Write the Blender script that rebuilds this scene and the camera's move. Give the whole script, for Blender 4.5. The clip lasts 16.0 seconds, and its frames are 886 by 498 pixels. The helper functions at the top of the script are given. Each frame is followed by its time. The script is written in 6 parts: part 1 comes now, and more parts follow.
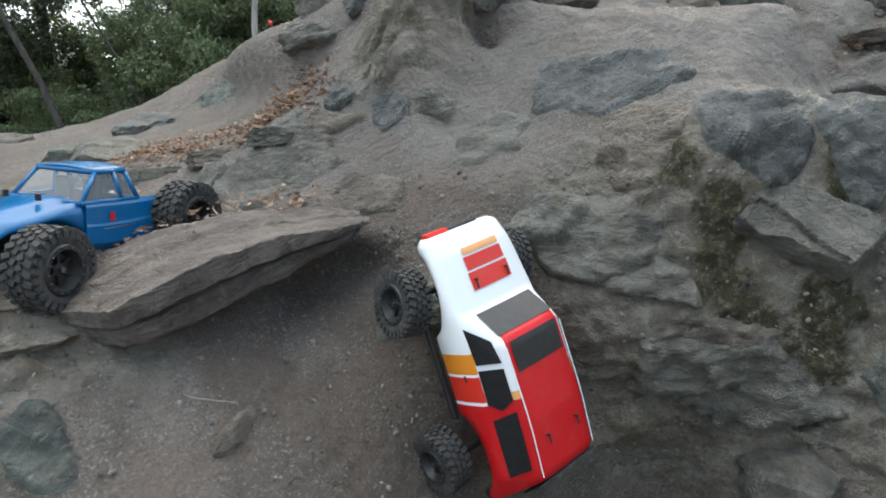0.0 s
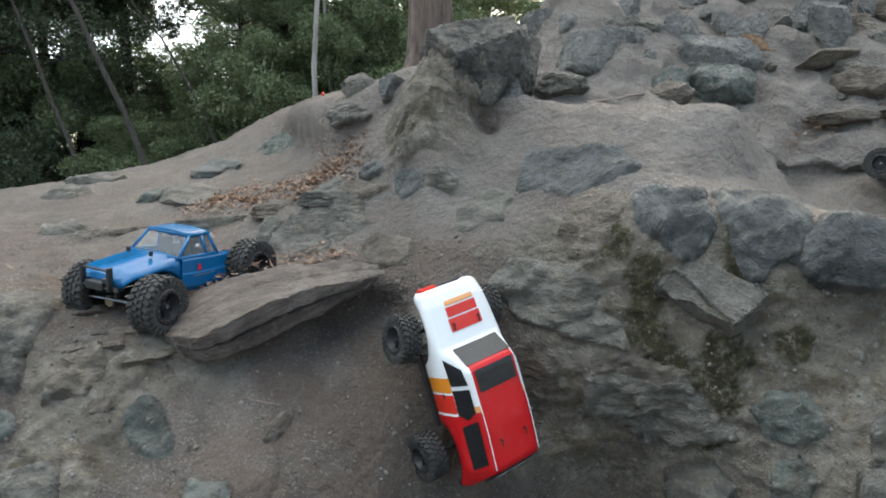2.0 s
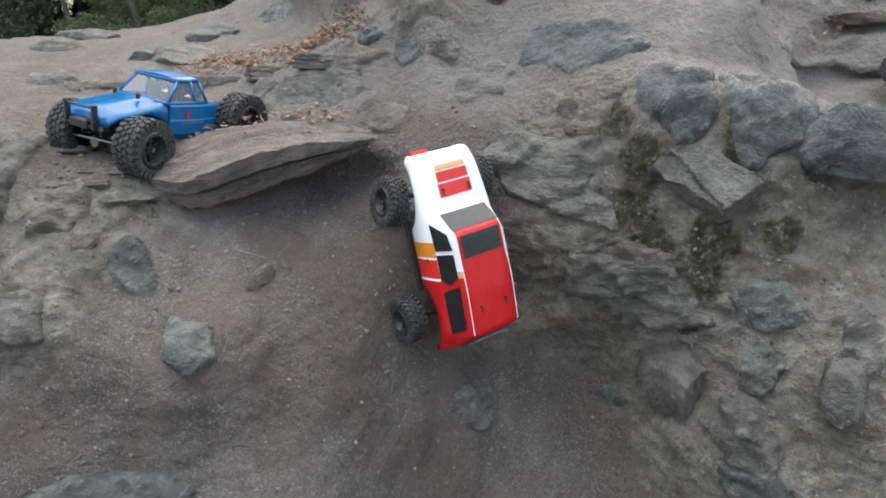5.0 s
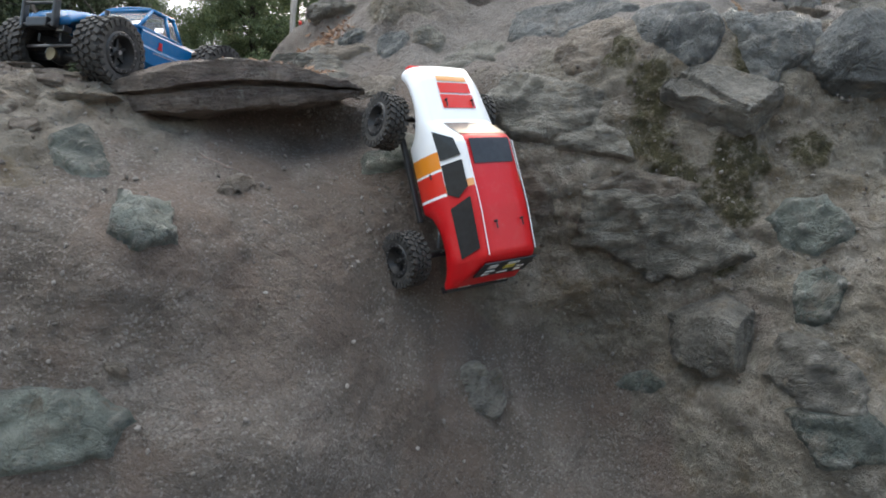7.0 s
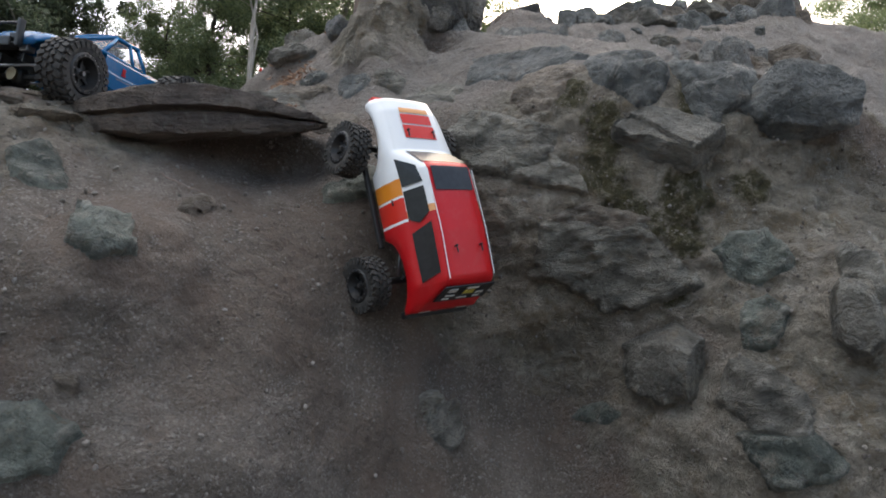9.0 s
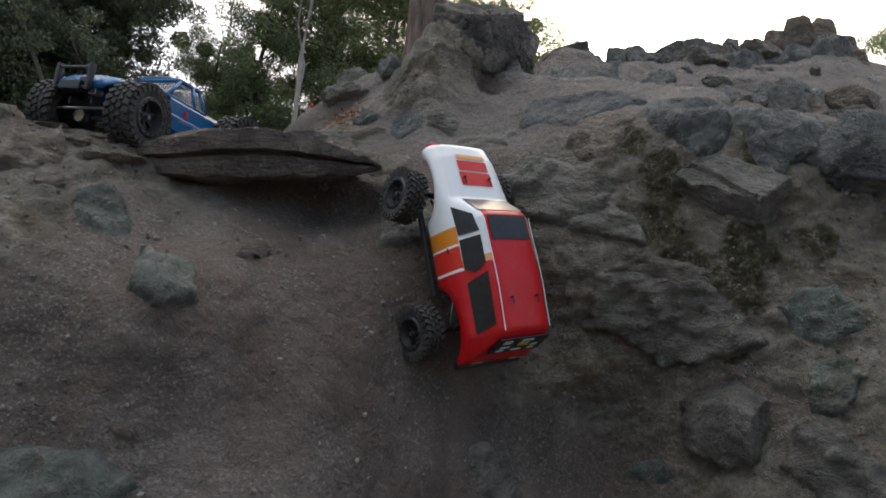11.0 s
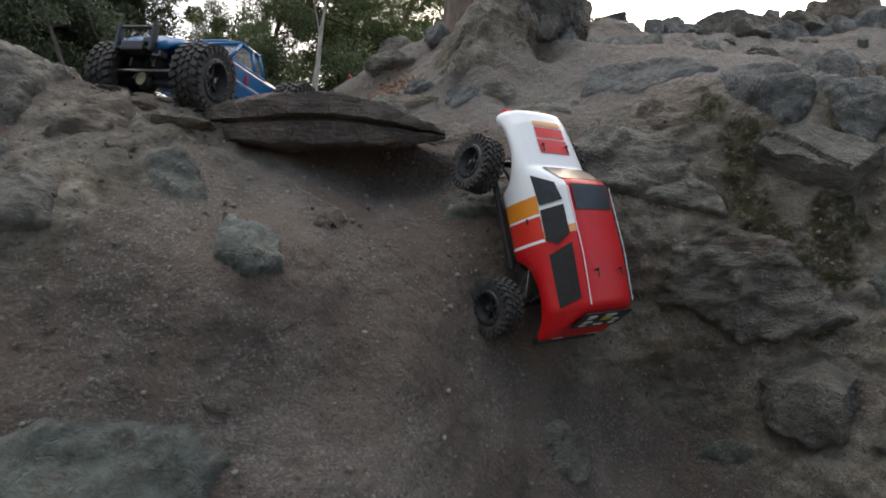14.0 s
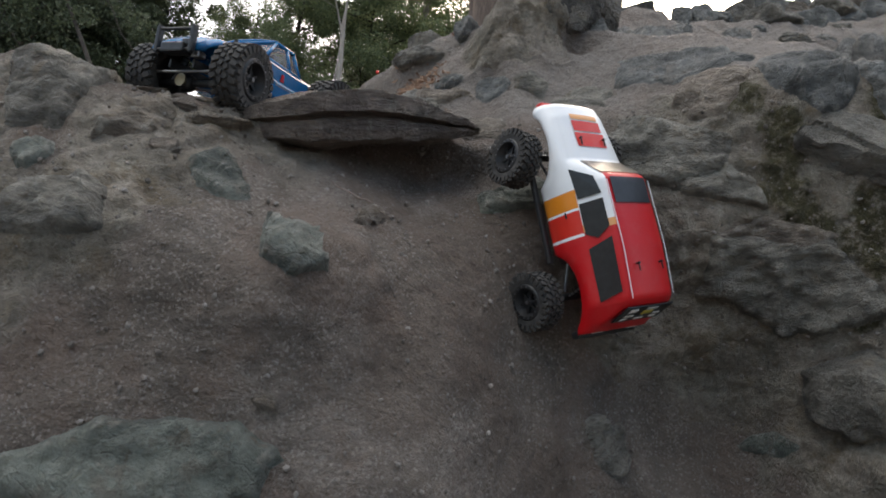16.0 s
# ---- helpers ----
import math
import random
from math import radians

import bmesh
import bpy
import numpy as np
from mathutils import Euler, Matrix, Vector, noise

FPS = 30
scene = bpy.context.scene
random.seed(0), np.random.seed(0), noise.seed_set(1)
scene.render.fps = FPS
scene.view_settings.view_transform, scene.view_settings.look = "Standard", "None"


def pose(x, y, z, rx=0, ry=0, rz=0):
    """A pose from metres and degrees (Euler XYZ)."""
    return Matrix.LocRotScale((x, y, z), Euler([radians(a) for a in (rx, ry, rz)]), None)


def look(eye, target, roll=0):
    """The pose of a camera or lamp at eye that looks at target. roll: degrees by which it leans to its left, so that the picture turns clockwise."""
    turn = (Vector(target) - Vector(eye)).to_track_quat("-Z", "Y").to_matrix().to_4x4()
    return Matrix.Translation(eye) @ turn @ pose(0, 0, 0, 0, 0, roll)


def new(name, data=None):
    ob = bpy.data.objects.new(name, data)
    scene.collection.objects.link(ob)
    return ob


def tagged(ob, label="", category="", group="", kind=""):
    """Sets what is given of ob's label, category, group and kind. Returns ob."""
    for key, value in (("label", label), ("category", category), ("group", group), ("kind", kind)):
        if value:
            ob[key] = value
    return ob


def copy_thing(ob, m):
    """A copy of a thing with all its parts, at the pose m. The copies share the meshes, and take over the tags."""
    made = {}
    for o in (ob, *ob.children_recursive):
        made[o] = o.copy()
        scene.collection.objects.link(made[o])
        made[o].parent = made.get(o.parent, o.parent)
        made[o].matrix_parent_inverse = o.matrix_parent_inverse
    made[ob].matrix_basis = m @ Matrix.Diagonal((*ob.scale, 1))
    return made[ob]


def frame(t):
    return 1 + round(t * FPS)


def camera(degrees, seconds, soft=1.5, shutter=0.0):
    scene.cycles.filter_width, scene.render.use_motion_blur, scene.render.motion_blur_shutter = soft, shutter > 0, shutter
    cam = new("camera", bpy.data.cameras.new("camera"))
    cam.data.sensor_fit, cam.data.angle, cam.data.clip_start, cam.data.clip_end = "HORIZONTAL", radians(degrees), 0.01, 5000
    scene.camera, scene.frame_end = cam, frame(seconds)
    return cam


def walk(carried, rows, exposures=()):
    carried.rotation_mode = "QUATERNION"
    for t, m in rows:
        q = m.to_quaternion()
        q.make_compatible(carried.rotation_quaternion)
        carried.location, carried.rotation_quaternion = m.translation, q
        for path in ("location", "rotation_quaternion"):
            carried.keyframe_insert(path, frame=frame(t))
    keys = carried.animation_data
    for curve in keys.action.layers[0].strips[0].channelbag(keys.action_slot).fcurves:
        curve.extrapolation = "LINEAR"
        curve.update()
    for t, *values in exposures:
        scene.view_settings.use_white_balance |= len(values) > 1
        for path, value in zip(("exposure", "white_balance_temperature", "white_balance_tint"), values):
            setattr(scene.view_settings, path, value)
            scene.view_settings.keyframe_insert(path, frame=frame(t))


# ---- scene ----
import collections
cam = camera(66.1, 16.0, 1.8)
PATH = [
    (0, (0.234, 0.228, 1.523), (0.259, 2.211, 1.27), -2.8),
    (0.5, (0.338, -0.06, 1.605), (0.255, 1.926, 1.379), -2.4),
    (1, (0.383, -0.225, 1.657), (0.294, 1.762, 1.442), -1.9),
    (1.5, (0.377, -0.234, 1.654), (0.24, 1.751, 1.452), -1.4),
    (2, (0.381, -0.208, 1.661), (0.256, 1.778, 1.46), -1.3),
    (2.5, (0.39, -0.192, 1.67), (0.317, 1.798, 1.48), -0.9),
    (3, (0.407, -0.18, 1.655), (0.369, 1.808, 1.442), -0.6),
    (3.5, (0.421, -0.194, 1.683), (0.382, 1.797, 1.489), -0.3),
    (4, (0.431, -0.184, 1.653), (0.374, 1.797, 1.387), 0.7),
    (4.5, (0.43, -0.194, 1.628), (0.358, 1.774, 1.275), 1.5),
    (5, (0.403, -0.203, 1.564), (0.289, 1.737, 1.09), 2.9),
    (7.5, (0.284, -0.019, 0.809), (0.361, 1.959, 1.096), 2.0),
    (8, (0.282, -0.027, 0.801), (0.409, 1.942, 1.125), 2.6),
    (8.5, (0.281, -0.039, 0.794), (0.434, 1.927, 1.131), 2.1),
    (9, (0.274, -0.045, 0.801), (0.431, 1.918, 1.153), 1.8),
    (9.5, (0.246, -0.048, 0.818), (0.386, 1.907, 1.217), 2.7),
    (12, (0.215, -0.009, 0.853), (0.23, 1.945, 1.278), 3.5),
    (12.5, (0.183, -0.004, 0.853), (0.196, 1.954, 1.259), 2.7),
    (13, (0.164, -0.013, 0.863), (0.167, 1.95, 1.245), 1.6),
    (13.5, (0.116, 0.013, 0.847), (0.138, 1.977, 1.223), 2.8),
    (14, (0.088, 0.039, 0.833), (0.123, 2.005, 1.198), 4.2),
    (14.5, (0.067, 0.032, 0.829), (0.075, 1.999, 1.194), 4.6),
    (15, (0.058, 0.046, 0.822), (0.055, 2.016, 1.169), 4.0),
    (15.5, (0.051, 0.051, 0.824), (0.038, 2.022, 1.159), 3.9),
    (16, (0.053, 0.037, 0.835), (0.027, 2.007, 1.176), 3.8),
]
EXPOSURES = [(0, 1.8, 6750, 1), (3.5, 1.58, 6750, 2), (4.5, 1.88, 6850, 4), (5.0, 2.03, 6850, 5), (7.5, 1.82, 6950, 6), (8.0, 1.6, 6950, 8), (9.0, 1.4, 6950, 8), (9.5, 1.23, 6950, 8), (12.0, 0.8, 7050, 8), (12.5, 0.96, 7100, 8), (14.5, 1.13, 7150, 8), (16.0, 1.25, 7150, 8)]
walk(cam, [(t, look(eye, target, roll)) for t, eye, target, roll in PATH], EXPOSURES)

# ---- light ----
world = bpy.data.worlds.new("sky")
scene.world = world
world.use_nodes = True
wn = world.node_tree.nodes
sky = wn.new("ShaderNodeTexSky")
sky.sky_type, sky.sun_disc = "NISHITA", False
sky.sun_elevation, sky.sun_rotation = radians(40), radians(15)
sky.air_density, sky.dust_density, sky.ozone_density = 1.0, 4.5, 1.6
world.node_tree.links.new(sky.outputs[0], wn["Background"].inputs[0])
wn["Background"].inputs[1].default_value = 0.15
sun = new("sun", bpy.data.lights.new("sun", "SUN"))
sun.data.energy, sun.data.angle, sun.data.color = 1.25, radians(80), (1.0, 0.98, 0.96)
sun.matrix_world = look((0, 0, 0), (0.28, 0.2, -1.1))


# ---- materials ----
class Nodes:
    """Short hands for one material's node tree."""

    def __init__(self, name, rough=0.8, metal=0.0):
        self.m = bpy.data.materials.new(name)
        self.m.use_nodes = True
        self.n, self.l = self.m.node_tree.nodes, self.m.node_tree.links
        self.b = self.n["Principled BSDF"]
        self.b.inputs["Roughness"].default_value, self.b.inputs["Metallic"].default_value = rough, metal
        self.co = self.n.new("ShaderNodeTexCoord").outputs["Object"]

    def noise(self, scale, detail=6, rough=0.6, stretch=None):
        no = self.n.new("ShaderNodeTexNoise")
        no.inputs["Scale"].default_value, no.inputs["Detail"].default_value, no.inputs["Roughness"].default_value = scale, detail, rough
        src = self.co
        if stretch:
            mp = self.n.new("ShaderNodeMapping")
            mp.inputs["Scale"].default_value = stretch
            self.l.new(src, mp.inputs[0])
            src = mp.outputs[0]
        self.l.new(src, no.inputs["Vector"])
        return no.outputs["Fac"]

    def ramp(self, fac, stops):
        r = self.n.new("ShaderNodeValToRGB")
        e = r.color_ramp.elements
        while len(e) < len(stops):
            e.new(0.5)
        for k, (p, c) in zip(e, stops):
            k.position, k.color = p, (*c, 1) if len(c) == 3 else c
        self.l.new(fac, r.inputs[0])
        return r.outputs[0]

    def mix(self, fac, a, b, mode="MIX"):
        x = self.n.new("ShaderNodeMix")
        x.data_type, x.blend_type = "RGBA", mode
        for k, v in ((0, fac), (6, a), (7, b)):
            if isinstance(v, (float, int)):
                x.inputs[k].default_value = v
            elif isinstance(v, tuple):
                x.inputs[k].default_value = (*v, 1)
            else:
                self.l.new(v, x.inputs[k])
        return x.outputs[2]

    def bump(self, heights, distance=0.004, strength=1.0):
        """heights: (fac, weight) pairs summed into one relief."""
        total = None
        for fac, weight in heights:
            k = self.n.new("ShaderNodeMath")
            k.operation = "MULTIPLY"
            k.inputs[1].default_value = weight
            self.l.new(fac, k.inputs[0])
            if total is None:
                total = k.outputs[0]
            else:
                a = self.n.new("ShaderNodeMath")
                self.l.new(total, a.inputs[0])
                self.l.new(k.outputs[0], a.inputs[1])
                total = a.outputs[0]
        bu = self.n.new("ShaderNodeBump")
        bu.inputs["Strength"].default_value, bu.inputs["Distance"].default_value = strength, distance
        self.l.new(total, bu.inputs["Height"])
        self.l.new(bu.outputs[0], self.b.inputs["Normal"])

    def product(self, a, b):
        m = self.n.new("ShaderNodeMath")
        m.operation = "MULTIPLY"
        self.l.new(a, m.inputs[0])
        self.l.new(b, m.inputs[1])
        return m.outputs[0]

    def colour(self, c):
        self.l.new(c, self.b.inputs["Base Color"])
        return self.m


def stone_material(name, dark, light, stain, stretch=None, lichen=0.12):
    k = Nodes(name, 0.82)
    info = k.n.new("ShaderNodeObjectInfo")
    big, fine = k.noise(7, 8, 0.65, stretch), k.noise(45, 8, 0.7, stretch)
    c = k.ramp(big, [(0.4, dark), (0.58, light)])
    c = k.mix(k.ramp(k.noise(13, 8, 0.7), [(0.56, (0, 0, 0)), (0.64, (0.6, 0.6, 0.6))]), c, stain)
    c = k.mix(k.ramp(k.noise(60, 4), [(0.66, (0, 0, 0)), (0.74, (lichen * 3, lichen * 3, lichen * 3))]), c, (0.42, 0.44, 0.38))
    c = k.mix(k.product(k.ramp(k.noise(24, 10, 0.75), [(0.56, (0, 0, 0)), (0.62, (1, 1, 1))]), k.ramp(k.noise(4.5, 5), [(0.47, (0, 0, 0)), (0.6, (0.6, 0.6, 0.6))])), c, (0.44, 0.42, 0.35))
    c = k.mix(k.product(k.ramp(k.noise(33, 9, 0.7), [(0.55, (0, 0, 0)), (0.63, (0.7, 0.7, 0.7))]), k.ramp(k.noise(3.1, 4), [(0.5, (0, 0, 0)), (0.62, (1, 1, 1))])), c, (0.15, 0.115, 0.085))
    c = k.mix(0.6, c, k.ramp(fine, [(0.3, (0.4, 0.4, 0.4)), (0.7, (1, 1, 1))]), "MULTIPLY")
    warp = k.n.new("ShaderNodeTexNoise")
    warp.inputs["Scale"].default_value, warp.inputs["Detail"].default_value = 9, 5
    k.l.new(k.co, warp.inputs["Vector"])
    bent = k.n.new("ShaderNodeMixRGB")
    bent.inputs[0].default_value = 0.12
    k.l.new(k.co, bent.inputs[1])
    k.l.new(warp.outputs["Color"], bent.inputs[2])
    split = k.n.new("ShaderNodeTexVoronoi")
    split.feature, split.inputs["Scale"].default_value = "DISTANCE_TO_EDGE", 11
    k.l.new(bent.outputs[0], split.inputs["Vector"])
    crack = k.ramp(split.outputs["Distance"], [(0.0, (0.0, 0.0, 0.0)), (0.035, (1, 1, 1))])
    c = k.mix(0.25, c, k.ramp(split.outputs["Distance"], [(0.0, (0.35, 0.33, 0.3)), (0.02, (1, 1, 1))]), "MULTIPLY")
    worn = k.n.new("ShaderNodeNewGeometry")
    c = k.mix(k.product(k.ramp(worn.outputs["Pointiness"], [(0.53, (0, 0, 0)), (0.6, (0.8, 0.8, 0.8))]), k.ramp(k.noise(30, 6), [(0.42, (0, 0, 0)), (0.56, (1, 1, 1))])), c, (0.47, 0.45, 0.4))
    c = k.mix(0.35, c, k.ramp(info.outputs["Random"], [(0.0, (0.7, 0.7, 0.72)), (1.0, (1.1, 1.08, 1.03))]), "MULTIPLY")
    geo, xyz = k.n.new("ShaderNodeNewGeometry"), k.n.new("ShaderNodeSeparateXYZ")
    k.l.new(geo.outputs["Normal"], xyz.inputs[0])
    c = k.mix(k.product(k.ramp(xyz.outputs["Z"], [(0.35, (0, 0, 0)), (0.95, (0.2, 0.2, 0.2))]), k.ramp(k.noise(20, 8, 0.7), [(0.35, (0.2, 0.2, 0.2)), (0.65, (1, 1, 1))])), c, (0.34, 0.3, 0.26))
    k.bump([(fine, 1.0), (k.noise(160, 4), 0.4), (k.noise(18, 8, 0.7, stretch), 1.4), (big, 1.2), (k.noise(85, 6, 0.7), 0.9), (crack, 0.22)], 0.024, 1.0)
    return k.colour(c)


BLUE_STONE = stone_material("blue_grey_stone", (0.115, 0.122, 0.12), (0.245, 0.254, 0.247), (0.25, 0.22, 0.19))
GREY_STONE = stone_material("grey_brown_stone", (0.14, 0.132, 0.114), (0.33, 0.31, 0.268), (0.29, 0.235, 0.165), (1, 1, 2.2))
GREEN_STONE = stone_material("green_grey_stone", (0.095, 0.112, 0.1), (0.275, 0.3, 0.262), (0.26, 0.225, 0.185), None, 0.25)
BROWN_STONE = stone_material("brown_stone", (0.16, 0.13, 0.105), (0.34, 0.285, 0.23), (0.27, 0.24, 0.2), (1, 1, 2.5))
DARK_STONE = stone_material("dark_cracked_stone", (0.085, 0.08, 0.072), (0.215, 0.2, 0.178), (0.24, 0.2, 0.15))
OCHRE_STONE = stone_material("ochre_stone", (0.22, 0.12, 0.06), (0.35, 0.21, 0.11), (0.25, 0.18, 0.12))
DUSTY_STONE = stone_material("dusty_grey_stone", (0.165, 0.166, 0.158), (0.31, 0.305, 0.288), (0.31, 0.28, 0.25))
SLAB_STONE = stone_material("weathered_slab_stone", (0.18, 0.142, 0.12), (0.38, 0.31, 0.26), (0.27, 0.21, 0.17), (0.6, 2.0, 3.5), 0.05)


def dirt_material():
    """Packed dirt, turning into crusted rock where the bank's rock stands out ("rock" attribute)."""
    k = Nodes("packed_dirt_and_rock", 0.95)
    at = k.n.new("ShaderNodeAttribute")
    at.attribute_name = "rock"
    rock = at.outputs["Fac"]
    big, mid, fine, grit = k.noise(2.3, 6), k.noise(9, 8, 0.65), k.noise(55, 8, 0.7), k.noise(230, 3, 0.5)
    streak = k.noise(14, 6, 0.6, (1, 0.5, 0.25))
    d = k.ramp(big, [(0.3, (0.165, 0.136, 0.113)), (0.7, (0.315, 0.272, 0.236))])
    d = k.mix(0.6, d, k.ramp(mid, [(0.3, (0.55, 0.52, 0.5)), (0.65, (1, 1, 1))]), "MULTIPLY")
    d = k.mix(0.5, d, k.ramp(streak, [(0.35, (0.6, 0.58, 0.56)), (0.65, (1, 1, 1))]), "MULTIPLY")
    cells = k.n.new("ShaderNodeTexVoronoi")
    cells.inputs["Scale"].default_value = 210
    k.l.new(k.co, cells.inputs["Vector"])
    d = k.mix(0.2, d, k.ramp(cells.outputs["Color"], [(0.1, (0.5, 0.48, 0.46)), (0.6, (0.95, 0.95, 0.95)), (0.9, (1.35, 1.33, 1.3))]), "MULTIPLY")
    d = k.mix(k.ramp(grit, [(0.62, (0, 0, 0)), (0.68, (0.45, 0.45, 0.45))]), d, (0.38, 0.35, 0.32))
    grains = k.n.new("ShaderNodeTexVoronoi")
    grains.inputs["Scale"].default_value = 240
    k.l.new(k.co, grains.inputs["Vector"])
    d = k.mix(k.ramp(grains.outputs["Color"], [(0.75, (0, 0, 0)), (0.79, (0.35, 0.35, 0.35))]), d, (0.47, 0.43, 0.39))
    d = k.mix(k.ramp(grains.outputs["Color"], [(0.21, (0.4, 0.4, 0.4)), (0.25, (0, 0, 0))]), d, (0.1, 0.08, 0.068))
    d = k.mix(k.ramp(k.noise(5, 8, 0.7), [(0.48, (0, 0, 0)), (0.6, (0.65, 0.65, 0.65))]), d, (0.2, 0.146, 0.116))
    r = k.ramp(mid, [(0.32, (0.17, 0.15, 0.12)), (0.64, (0.31, 0.275, 0.222))])
    r = k.mix(k.ramp(k.noise(5.5, 6, 0.7), [(0.5, (0, 0, 0)), (0.62, (0.6, 0.6, 0.6))]), r, (0.225, 0.2, 0.165))
    r = k.mix(k.ramp(k.noise(7, 9, 0.75), [(0.5, (0, 0, 0)), (0.6, (0.6, 0.6, 0.6))]), r, (0.21, 0.152, 0.088))
    r = k.mix(k.ramp(k.noise(3.6, 10, 0.75), [(0.48, (0, 0, 0)), (0.56, (0.85, 0.85, 0.85))]), r, k.ramp(k.noise(16, 6), [(0.4, (0.3, 0.256, 0.21)), (0.62, (0.43, 0.38, 0.32))]))
    r = k.mix(k.ramp(k.noise(17, 10, 0.78), [(0.56, (0, 0, 0)), (0.62, (0.7, 0.7, 0.7))]), r, (0.47, 0.43, 0.355))
    r = k.mix(k.ramp(k.noise(13, 10, 0.78), [(0.36, (0.6, 0.6, 0.6)), (0.41, (0, 0, 0))]), r, (0.1, 0.084, 0.06))
    r = k.mix(0.5, r, k.ramp(fine, [(0.34, (0.5, 0.5, 0.5)), (0.62, (1.05, 1.05, 1.05))]), "MULTIPLY")
    # darker brown for damp soil and for shade in the gully
    damp_shade = k.n.new("ShaderNodeAttribute")
    damp_shade.attribute_name = "damp_shade"
    d = k.mix(k.product(damp_shade.outputs["Fac"], k.ramp(k.noise(8, 8, 0.7), [(0.35, (0.25, 0.25, 0.25)), (0.6, (0.7, 0.7, 0.7))])), d, k.ramp(fine, [(0.3, (0.09, 0.067, 0.053)), (0.7, (0.19, 0.145, 0.117))]))
    # paler dirt up high: dry dust, plus missing sky brightness put into the colour
    dry_lit = k.n.new("ShaderNodeAttribute")
    dry_lit.attribute_name = "dry_lit"
    d = k.mix(k.product(dry_lit.outputs["Fac"], k.ramp(k.noise(3.4, 7, 0.65), [(0.3, (0.35, 0.35, 0.35)), (0.62, (0.85, 0.85, 0.85))])), d, k.ramp(fine, [(0.3, (0.225, 0.2, 0.179)), (0.7, (0.345, 0.312, 0.283))]))
    moss = k.n.new("ShaderNodeAttribute")
    moss.attribute_name = "moss"
    c = k.mix(rock, d, r)
    soft = k.n.new("ShaderNodeMath")
    soft.operation = "MULTIPLY"
    k.l.new(moss.outputs["Fac"], soft.inputs[0])
    k.l.new(k.ramp(k.noise(48, 8, 0.75), [(0.38, (0.3, 0.3, 0.3)), (0.5, (1, 1, 1))]), soft.inputs[1])
    c = k.mix(soft.outputs[0], c, k.ramp(fine, [(0.3, (0.03, 0.027, 0.011)), (0.7, (0.082, 0.072, 0.028))]))
    k.bump([(fine, 1.9), (grit, 0.3), (mid, 1.8), (cells.outputs["Distance"], 0.08), (grains.outputs["Distance"], -0.05), (k.noise(95, 4, 0.6), 0.6), (streak, 1.2)], 0.028, 0.9)
    return k.colour(c)


DIRT = dirt_material()


def plain(name, colour, rough=0.5, metal=0.0, spread=0.12, scale=60, relief=0.0, coat=0.0):
    k = Nodes(name, rough, metal)
    k.b.inputs["Coat Weight"].default_value = coat
    c = k.ramp(k.noise(scale, 5), [(0.3, tuple(v * (1 - spread) for v in colour)), (0.7, tuple(min(1, v * (1 + spread)) for v in colour))])
    if relief:
        k.bump([(k.noise(scale * 4, 4), 1.0)], 0.002, relief)
    return k.colour(c)


def dusty_paint(name, colour, rough=0.3):
    """Glossy painted shell with scuffs and a film of dust."""
    k = Nodes(name, rough)
    k.b.inputs["Coat Weight"].default_value, k.b.inputs["Coat Roughness"].default_value = 0.12, 0.2
    k.b.inputs["Specular IOR Level"].default_value = 0.35
    c = k.mix(k.ramp(k.noise(28, 8, 0.7), [(0.5, (0.0, 0.0, 0.0)), (0.8, (0.08, 0.08, 0.08))]), colour, (0.4, 0.36, 0.32))
    c = k.mix(k.ramp(k.noise(170, 3), [(0.7, (0, 0, 0)), (0.74, (0.5, 0.5, 0.5))]), c, tuple(0.5 * v + 0.1 for v in colour))
    return k.colour(c)


WHITE_PAINT = dusty_paint("white_paint", (0.78, 0.79, 0.8))
RED_PAINT = dusty_paint("red_paint", (0.5, 0.006, 0.01), 0.4)
SCARLET_PAINT = dusty_paint("scarlet_paint", (0.62, 0.03, 0.018))
ORANGE_PAINT = dusty_paint("orange_paint", (0.72, 0.24, 0.02))
PALE_ORANGE = dusty_paint("pale_orange_paint", (0.75, 0.36, 0.14))
BLUE_PAINT = dusty_paint("metallic_blue_paint", (0.001, 0.1, 0.26), 0.25)
GREEN_PAINT = dusty_paint("dark_green_paint", (0.008, 0.05, 0.02), 0.2)
BLACK_PLASTIC = plain("black_plastic", (0.018, 0.018, 0.019), 0.45, spread=0.3)
GLASS_BLACK = plain("smoked_window", (0.014, 0.015, 0.017), 0.28, spread=0.4)
GLASS_BLACK.node_tree.nodes["Principled BSDF"].inputs["Specular IOR Level"].default_value = 0.45
STEEL = plain("bare_steel", (0.3, 0.3, 0.31), 0.4, 1.0)
BRASS = plain("dusty_brass", (0.35, 0.28, 0.18), 0.5, 0.7)
RUBBER = Nodes("dusty_rubber", 0.85)
RUBBER.bump([(RUBBER.noise(220, 4), 1.0)], 0.001, 0.8)
RUBBER = RUBBER.colour(RUBBER.ramp(RUBBER.noise(50, 8, 0.7), [(0.35, (0.014, 0.014, 0.014)), (0.75, (0.075, 0.07, 0.065))]))
LABEL_WHITE = plain("sticker_white", (0.6, 0.6, 0.58), 0.5)
LABEL_YELLOW = plain("sticker_yellow", (0.5, 0.42, 0.08), 0.5)


def clear_pane():
    m = bpy.data.materials.new("clear_plastic")
    m.use_nodes = True
    b = m.node_tree.nodes["Principled BSDF"]
    b.inputs["Base Color"].default_value = (0.3, 0.33, 0.35, 1)
    b.inputs["Roughness"].default_value = 0.08
    b.inputs["Alpha"].default_value = 0.3
    return m


CLEAR = clear_pane()


